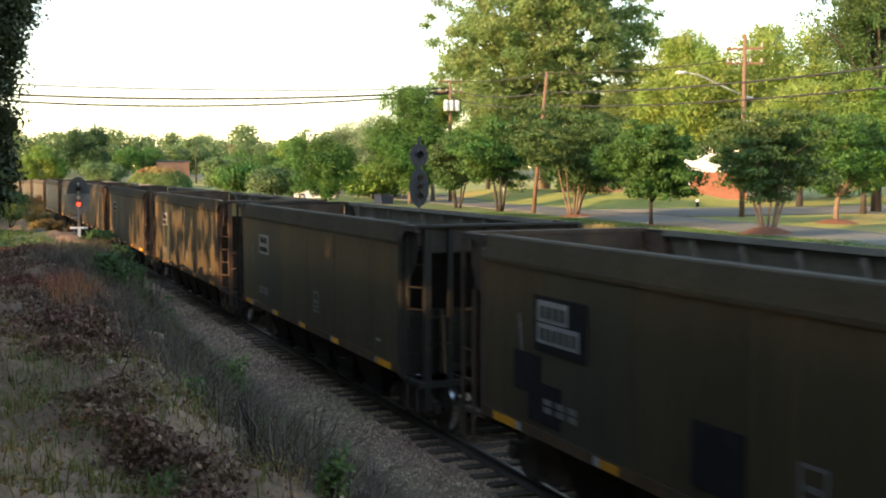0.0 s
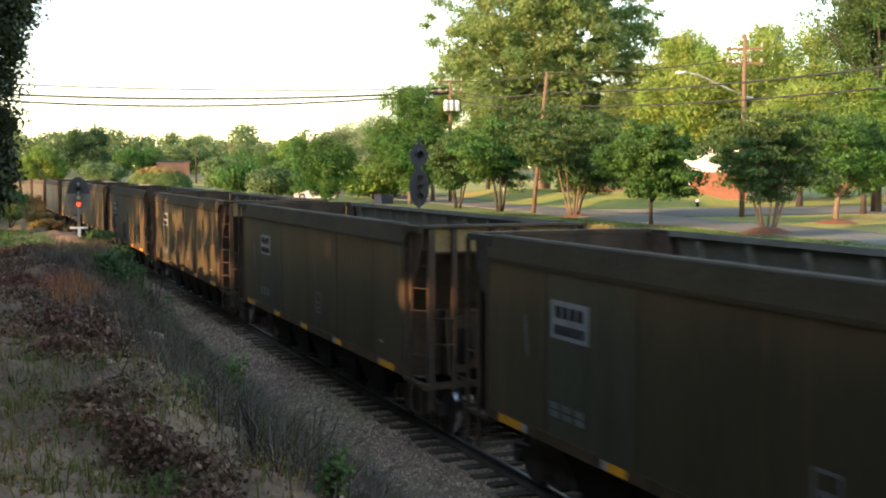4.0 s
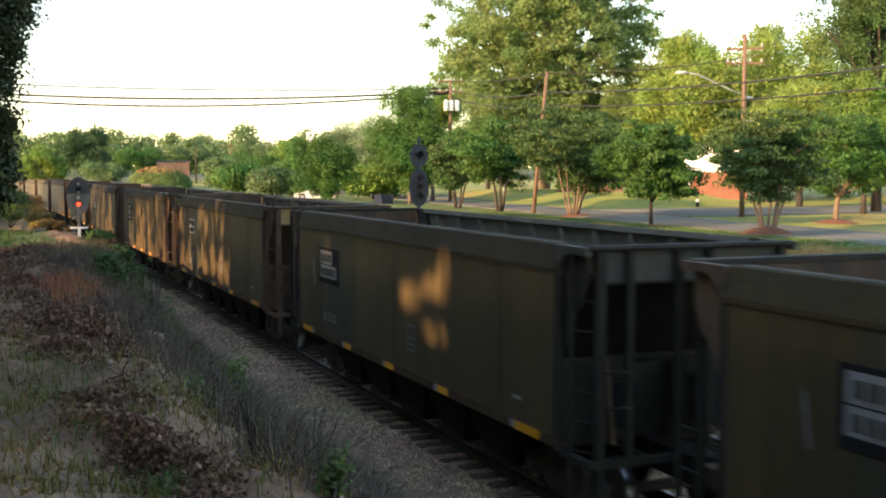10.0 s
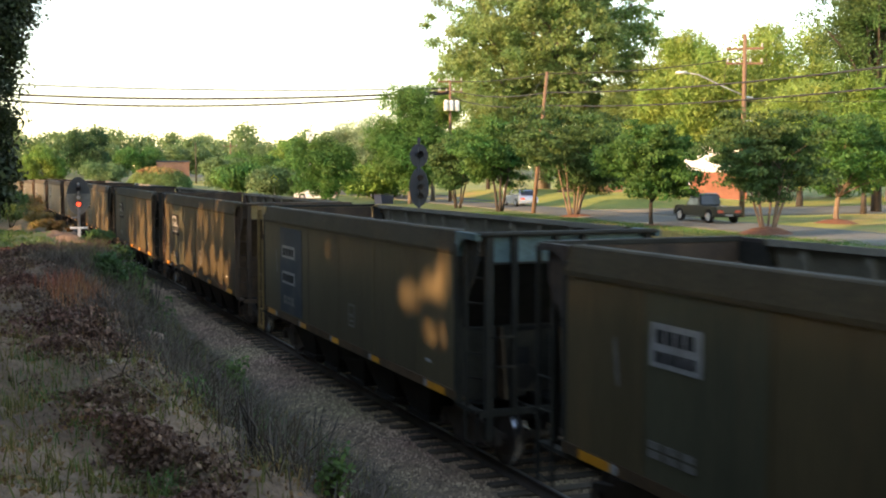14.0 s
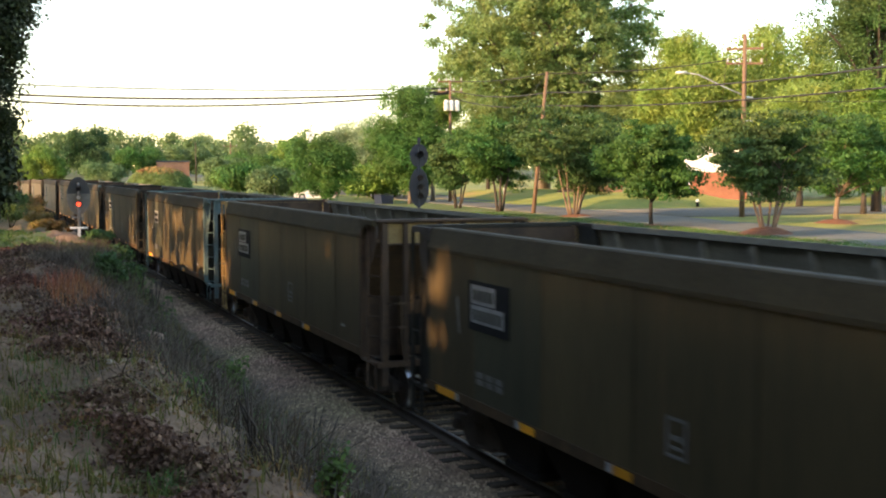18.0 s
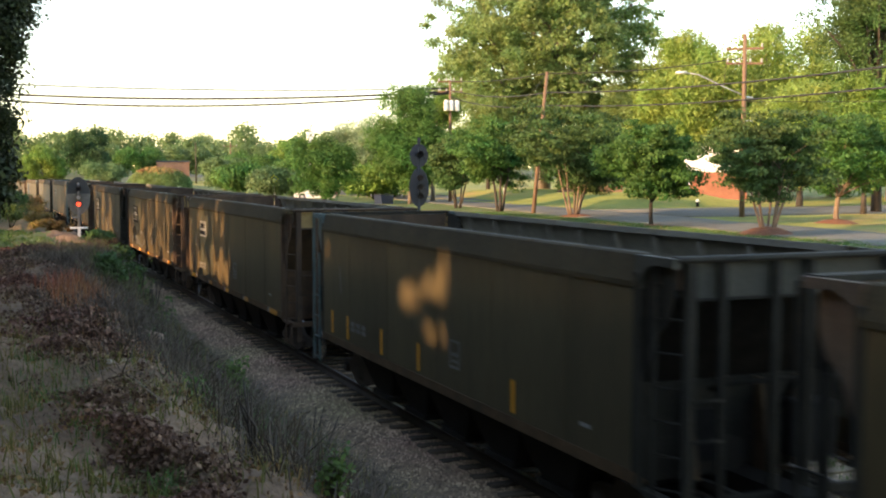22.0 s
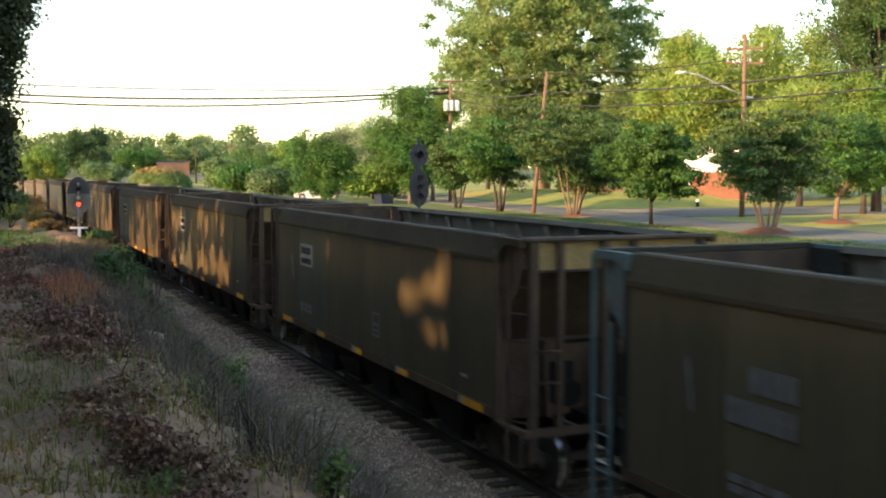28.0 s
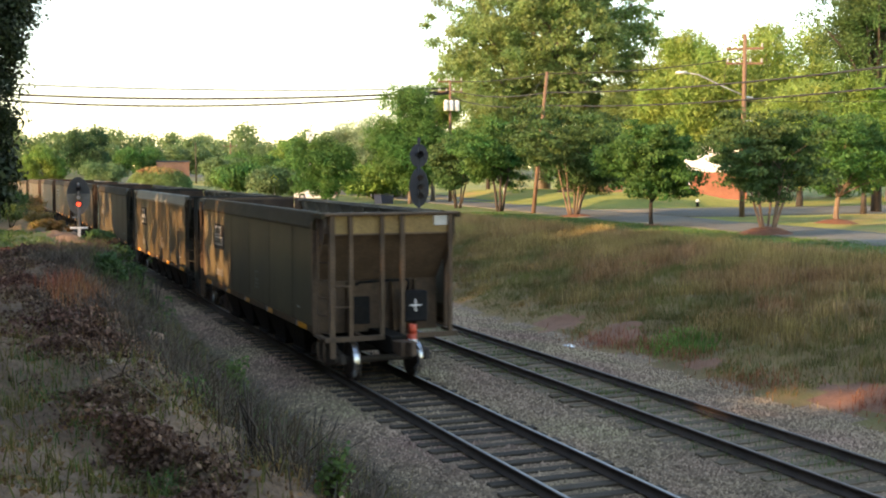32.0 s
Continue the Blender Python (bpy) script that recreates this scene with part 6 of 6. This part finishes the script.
for i_, (bx_, by_, bh_, br_) in enumerate(((-6.3, 68.0, 2.1, 1.1), (-6.9, 74.0, 2.6, 1.4), (-5.4, 84.0, 1.8, 1.2), (-5.0, 100.0, 2.0, 1.5), (-4.5, 33.0, 0.7, 0.55), (-4.3, 37.5, 0.7, 0.6), (-4.4, 42.0, 0.6, 0.6), (-5.6, 26.6, 0.9, 0.6), (-4.2, 46.0, 0.6, 0.6), (-4.6, 56.0, 0.5, 0.7), (-4.9, 62.0, 0.7, 0.8), (-4.8, 72.0, 1.0, 1.0), (-4.3, 80.0, 0.9, 1.0), (-3.9, 92.0, 1.2, 1.2), (-3.7, 108.0, 1.4, 1.4))):
    bush(bx_, by_, bh_, br_, 300 + i_, "dark green leafy bush on the bank" if i_ < 9 else "dry brownish brush on the bank", F_MYRTLE if i_ < 9 else F_BLADE)


def bank_plants():
    rng = np.random.default_rng(21)
    # leaf litter over the brow of the bank
    n = 110000
    y = 4.6 + 30 * rng.random(n) ** 1.7
    mid_o = np.interp(y, [5, 7, 9, 13, 17, 21, 30], [-7.80, -7.84, -7.82, -7.68, -7.75, -8.0, -7.8])
    half = 0.04 + 0.032 * y
    o = mid_o + half * rng.normal(0, 0.9, n)
    heap = np.clip(wobble(o, y, 1.3, 3.0) + 0.35, 0, 1.2) * np.clip(1.15 - np.abs(o - mid_o) / (1.8 * half), 0, 1)
    keep = (heap > 0.06) & (rng.random(n) < 0.12 + heap) & (o < -4.2)
    x, y, heap = o[keep], y[keep], heap[keep]
    z = height(x, y) + 0.14 * heap * rng.random(len(x)) ** 0.5
    V = leaf_cloud(rng, np.stack([x, y, z + 0.02], -1), np.full(len(x), 0.05), 1, 0.024 + 0.0021 * y, up=0.25)
    tagged(new("leaf_litter", cloud_mesh("leaf_litter", V, F_LITTER)), "brown curled dead leaves on the bank", "dead leaves", kind="stuff")
    n = 45000
    y = 4.6 + 30 * rng.random(n) ** 1.6
    x = rng.uniform(-10.5, -4.4, n)
    V = leaf_cloud(rng, np.stack([x, y, height(x, y) + 0.008], -1), np.full(n, 0.02), 1, 0.034, up=0.6)
    tagged(new("soil_crumbs", cloud_mesh("soil_crumbs", V, F_BROWN)), "brown crumbs of soil, bark and twigs on the bank", "debris", kind="stuff")
    x, y = tufts(rng, 420, 14, -6.3, -2.8, 8, 32, 0.16, 1.1)
    blades(rng, x, y, height(x, y), 0.42, 0.006, 0.6, F_BLADE, "brush_grass", "thin wispy grass standing on the side of the bank", "grass")
    x, y = tufts(rng, 300, 16, -6.2, -2.8, 8, 32, 0.14, 1.1)
    blades(rng, x, y, height(x, y), 0.30, 0.012, 0.8, F_OLIVE, "brush_weeds", "dull olive weeds on the side of the bank", "weeds")
    # green and dry grass tufts
    x, y = tufts(rng, 420, 22, -10.5, -6.6, 5, 36, 0.12, 1.2)
    blades(rng, x, y, height(x, y), 0.15, 0.007, 0.9, F_BLADE, "bank_grass", "thin green and straw grass tufts on the bank", "grass")
    x, y = tufts(rng, 420, 16, -6.2, -2.7, 9, 40, 0.14, 1.1)
    blades(rng, x, y, height(x, y), 0.22, 0.014, 0.8, F_WEED, "bank_weeds", "green weeds along the foot of the bank", "weeds")
    x, y = tufts(rng, 420, 12, -7.8, -3.4, 8, 40, 0.16, 1.0)
    blades(rng, x, y, height(x, y), 0.32, 0.006, 0.9, F_TWIG, "dead_stalks", "bare grey-brown dead stalks on the bank", "dead stalks")
    x, y = tufts(rng, 240, 22, -9.8, -7.3, 5.2, 16, 0.16, 1.2)
    blades(rng, x, y, height(x, y), 0.10, 0.010, 1.2, F_OLIVE, "low_weeds", "low green weeds among the dead leaves", "weeds")
    x, y = tufts(rng, 3200, 16, -7.2, -2.9, 5.8, 36, 0.16, 1.2)
    blades(rng, x, y, height(x, y), 0.36, 0.007, 1.4, F_TWIG, "bramble_twigs", "tangled bare grey brambles on the bank", "brambles")
    cx, cy = rng.uniform(-6.9, -3.2, 150), 6.5 + 25 * rng.random(150) ** 1.2
    pts = np.stack([cx, cy, height(cx, cy) + 0.06], -1)
    V = leaf_cloud(rng, pts, 0.10 + 0.014 * cy, 70, 0.040, 0.6)
    tagged(new("bramble_leaves", cloud_mesh("bramble_leaves", V, F_MYRTLE)), "small dark green leaves among the brambles", "weeds", kind="stuff")
    x, y = tufts(rng, 26, 26, -7.4, -6.7, 16.5, 20.5, 0.22, 1.0)
    blades(rng, x, y, height(x, y), 0.40, 0.014, 0.6, F_RUSTY, "rusty_weeds", "rust-red dead weeds on the bank", "dead weeds")
    for cx, cy, r, hh in ((-8.15, 9.8, 0.24, 0.12), (-8.0, 8.2, 0.18, 0.12), (-8.1, 6.6, 0.14, 0.10), (-7.85, 5.9, 0.06, 0.16), (-7.2, 8.9, 0.10, 0.16), (-4.5, 27.0, 0.5, 0.4), (-5.2, 20.0, 0.4, 0.3), (-3.4, 17.5, 0.3, 0.25), (-6.6, 7.4, 0.3, 0.22), (-6.3, 9.6, 0.4, 0.25), (-5.6, 13.0, 0.5, 0.3), (-3.2, 14.0, 0.3, 0.2)):
        n = int(260 * r / 0.2)
        x, y = rng.normal(cx, r, n), rng.normal(cy, r * 1.8, n)
        blades(rng, x, y, height(x, y), hh, 0.007, 1.0, F_WEED, "weed_patch", "soft green patch of weeds on the bank", "weeds")
    x, y = tufts(rng, 1800, 14, -16, -6.0, 36, 58, 0.15, 1.0)
    blades(rng, x, y, height(x, y), 0.12, 0.02, 0.6, F_WEED, "verge_grass", "short green grass on top of the bank", "grass")
    x, y = tufts(rng, 150, 5, -7.6, -4.6, 6.0, 26, 0.25, 1.2)
    blades(rng, x, y, height(x, y), 0.36, 0.013, 2.2, F_TWIG, "dead_branches", "long fallen dead branches tangled on the bank", "dead branches")
    # dry grass on the far slope, in patches
    x, y = tufts(rng, 12500, 14, 8.6, 22.4, 13, 76, 0.16, 0.9)
    patch = 0.7 * wobble(x, y, 0.33, 4.0) + 0.5 * wobble(x, y, 0.9, 6.0) + rng.normal(0, 0.16, len(x)) + 0.55 * np.clip((x - 14.5) / 6, -0.5, 0.8)
    bare = np.zeros(len(x), bool)
    for ax, ay, ar in CLAY:
        bare |= ((x + track_x(y) - ax) / ar) ** 2 + ((y - ay) / (1.3 * ar)) ** 2 < 0.9
    x, y, patch = x[~bare], y[~bare], patch[~bare]
    low = np.clip((x - 8.6) / 3, 0.35, 1)
    for lo, hi, hh, ww, ln, mat, nm, lb in ((0.20, 9, 0.52, 0.016, 0.5, F_STRAW, "slope_grass", "tall dry straw-coloured grass on the slope"), (0.02, 0.20, 0.42, 0.016, 0.6, F_BROWN, "slope_brown_grass", "brown dead grass on the slope"),
                                            (-0.22, 0.02, 0.36, 0.016, 0.7, F_BLADE, "slope_weeds", "green-brown weeds on the slope"), (-9, -0.22, 0.30, 0.017, 0.8, F_OLIVE, "slope_short_grass", "short olive-green weeds on the slope")):
        s = (patch > lo) & (patch <= hi)
        blades(rng, x[s] + track_x(y[s]), y[s], height(x[s] + track_x(y[s]), y[s]), hh * low[s], ww, ln, mat, nm, lb, "grass")
    x = np.concatenate([rng.normal(cx, 0.45, 300) for cx in (8.9, 9.3, 8.7, 9.6, 9.2)])
    y = np.concatenate([rng.normal(cy, 0.9, 300) for cy in (29.5, 26.5, 22.5, 18.5, 16.0)])
    blades(rng, x, y, height(x, y), 0.24, 0.022, 0.7, F_RUSTY, "slope_rusty_weeds", "rust-red dead weeds along the ballast", "dead weeds")
    # clump at a sun spot; its lit yellow is put into the blades
    x, y = rng.normal(12.0, 0.45, 1500), rng.normal(27.3, 0.7, 1500)
    blades(rng, x, y, height(x, y), 0.34, 0.02, 0.8, F_STRAW, "slope_yellow_clump", "weed clump on the slope, coloured yellow as if in sun", "weeds")
    x = np.concatenate([rng.normal(cx, 0.4, 500) for cx in (9.5, 10.3, 16.5)])
    y = np.concatenate([rng.normal(cy, 0.5, 500) for cy in (26.9, 27.1, 40.0)])
    blades(rng, x, y, height(x, y), 0.22, 0.03, 0.7, F_BRIGHT, "slope_green_patch", "fresh green weed patches on the slope", "weeds")
    x, y = tufts(rng, 800, 10, 3.2, 5.3, 14, 60, 0.14, 0.9)
    blades(rng, x, y, np.full(len(x), -0.22), 0.13, 0.012, 0.6, F_WEED, "track_weeds", "small green weeds between the rails", "weeds")
    # lawn edge by the road
    x, y = tufts(rng, 2600, 12, 22.5, 29, 30, 80, 0.2, 0.9)
    blades(rng, x, y, height(x, y), 0.10, 0.03, 0.6, F_WEED, "lawn_grass", "short green lawn beside the road", "grass")


bank_plants()


def bank_rocks():
    rng = np.random.default_rng(31)
    clods = [(-6.7, 14.2, 0.16), (-6.9, 7.3, 0.09), (-6.75, 6.9, 0.10), (-6.9, 6.1, 0.08), (-8.75, 10.8, 0.16), (-6.2, 11.6, 0.12), (-5.9, 16.5, 0.18), (-5.2, 19.0, 0.16), (-8.35, 6.9, 0.05), (-8.5, 5.9, 0.03)]
    for i in range(44 + len(clods)):
        x, y = rng.uniform(-8.8, -4.4), rng.uniform(5.5, 26)
        r = rng.uniform(0.02, 0.055) if i < 28 else rng.uniform(0.07, 0.17)
        if i >= 44:
            x, y, r = clods[i - 44]
        bm = B()
        bmesh.ops.create_icosphere(bm, subdivisions=2, radius=r)
        for v in bm.verts:
            v.co *= 1 + 0.35 * noise.noise(v.co * (1.6 / r) + Vector((i, 0, 0)))
            v.co.z *= 0.6
        ob = new("rock", finish(bm, "rock", M_CLOD if i >= 44 else M_STONE if i % 4 and i < 28 else M_CLAY if i % 2 else M_DIRT))
        ob.matrix_basis = pose(x, y, hgt(x, y) + r * 0.2)
        tagged(ob, "small pale rock half sunk in the bank", "rock", "rocks on the bank")


bank_rocks()


def sapling(x, y, h, seed, label, leaf=F_WEED, leaves=60, size=0.09):
    rng = np.random.default_rng(seed)
    t = thing("sapling", pose(x, y, hgt(x, y)), label, "shrub", "saplings on the bank")
    tips = []
    for k in range(5):
        a = rng.uniform(0, 6.283)
        r = h * rng.uniform(0.1, 0.35)
        top_ = (r * math.cos(a), r * math.sin(a), h * rng.uniform(0.6, 1.0))
        mid = (top_[0] * 0.35 + rng.uniform(-0.05, 0.05), top_[1] * 0.35, top_[2] * 0.5)
        bm = B()
        tube(bm, [(0, 0, -0.05), mid, top_], [0.014, 0.010, 0.004], 5)
        part("stem", bm, M_BARKD, t)
        tips += [mid, top_, tuple((np.array(mid) + np.array(top_)) / 2)]
    if leaves:
        part("leaves", cloud_mesh("leaves", leaf_cloud(rng, np.array(tips), np.full(len(tips), 0.05 + 0.1 * h), leaves // 8, min(size, 0.03 + 0.05 * h)), leaf), None, t)


for i_, (sx_, sy_, sh_, lv_) in enumerate(((-6.35, 10.9, 0.55, 200), (-6.15, 11.3, 0.35, 60), (-6.0, 9.6, 0.8, 0), (-7.2, 6.7, 0.5, 0), (-7.1, 6.5, 0.35, 0), (-6.95, 5.95, 0.28, 150), (-5.7, 13.4, 0.7, 0), (-4.9, 24.0, 1.1, 40), (-4.7, 27.0, 1.4, 0), (-4.4, 31.0, 1.0, 60), (-4.6, 28.5, 0.9, 50), (-7.2, 8.6, 0.35, 90), (-4.3, 14.8, 0.5, 60), (-4.8, 17.5, 0.6, 50))):
    sapling(sx_, sy_, sh_, 80 + i_, "leafy green sapling on the bank" if lv_ else "bare twiggy sapling on the bank", leaves=lv_)


bm_ = B()
bmesh.ops.create_icosphere(bm_, subdivisions=2, radius=0.16)
for v_ in bm_.verts:
    v_.co = v_.co * (1 + 0.5 * noise.noise(v_.co * 9))
    v_.co.z *= 0.45
scrap_ = new("paper_scrap", finish(bm_, "paper_scrap", M_PAINTW))
scrap_.matrix_basis = pose(7.56, 29.4, -0.42, 0, 0, 30)
tagged(scrap_, "crumpled white scrap on the ballast edge", "litter")


# ---- what moves ----
def road_pose(y, dx):
    x = road_x(y) + dx
    return Matrix.Translation((x, y, hgt(x, y) + 0.055)) @ Matrix.Rotation(-0.085, 4, "Z")


def motions():
    for n, car in enumerate(cars):
        walk(car, [(t, car_pose(n, t)) for t in [i * 1.0 for i in range(33)]])
    for n, car in enumerate(cars):      # wheels turn while their car passes near
        spin = []
        for i in range(801):
            t = i * 0.04
            s = tail_at(t) + n * PITCH
            if -16 < s < 42:
                spin.append(t)
        for ax in [o for o in car.children_recursive if o.name.startswith("wheelset")]:
            x = ax.location.copy()
            rows = [(t, Matrix.Translation(x) @ Matrix.Rotation(-(tail_at(t) - tail_at(0)) / 0.457, 4, "X")) for t in spin]
            if not rows:
                continue
            if rows[0][0] > 0:
                rows.insert(0, (0.0, rows[0][1]))
            if rows[-1][0] < 32:
                rows.append((32.0, rows[-1][1]))
            walk(ax, rows)
    for v, dx, rows in ((silver_car, 4.7, ((0, -180), (6, -66), (10.5, 15.5), (12, 47.0), (12.5, 57.4), (13, 68.5), (13.5, 80.0), (14, 91.7), (14.5, 103.5), (18, 190), (32, 400))),
                        (black_truck, 4.7, ((0, -200), (6, -96), (12, 15.0), (13.5, 48.8), (14, 60.1), (14.5, 71.8), (16, 107), (32, 410))),
                        (dark_suv, 4.7, ((0, -400), (12, -235), (24, -45), (28, 28.4), (28.7, 43.5), (29, 49.5), (29.5, 61.3), (30, 74), (30.5, 86.8), (31, 99.9), (31.5, 114.1), (32, 127.9)))):
        walk(v, [(t, road_pose(y, dx)) for t, y in rows])


motions()
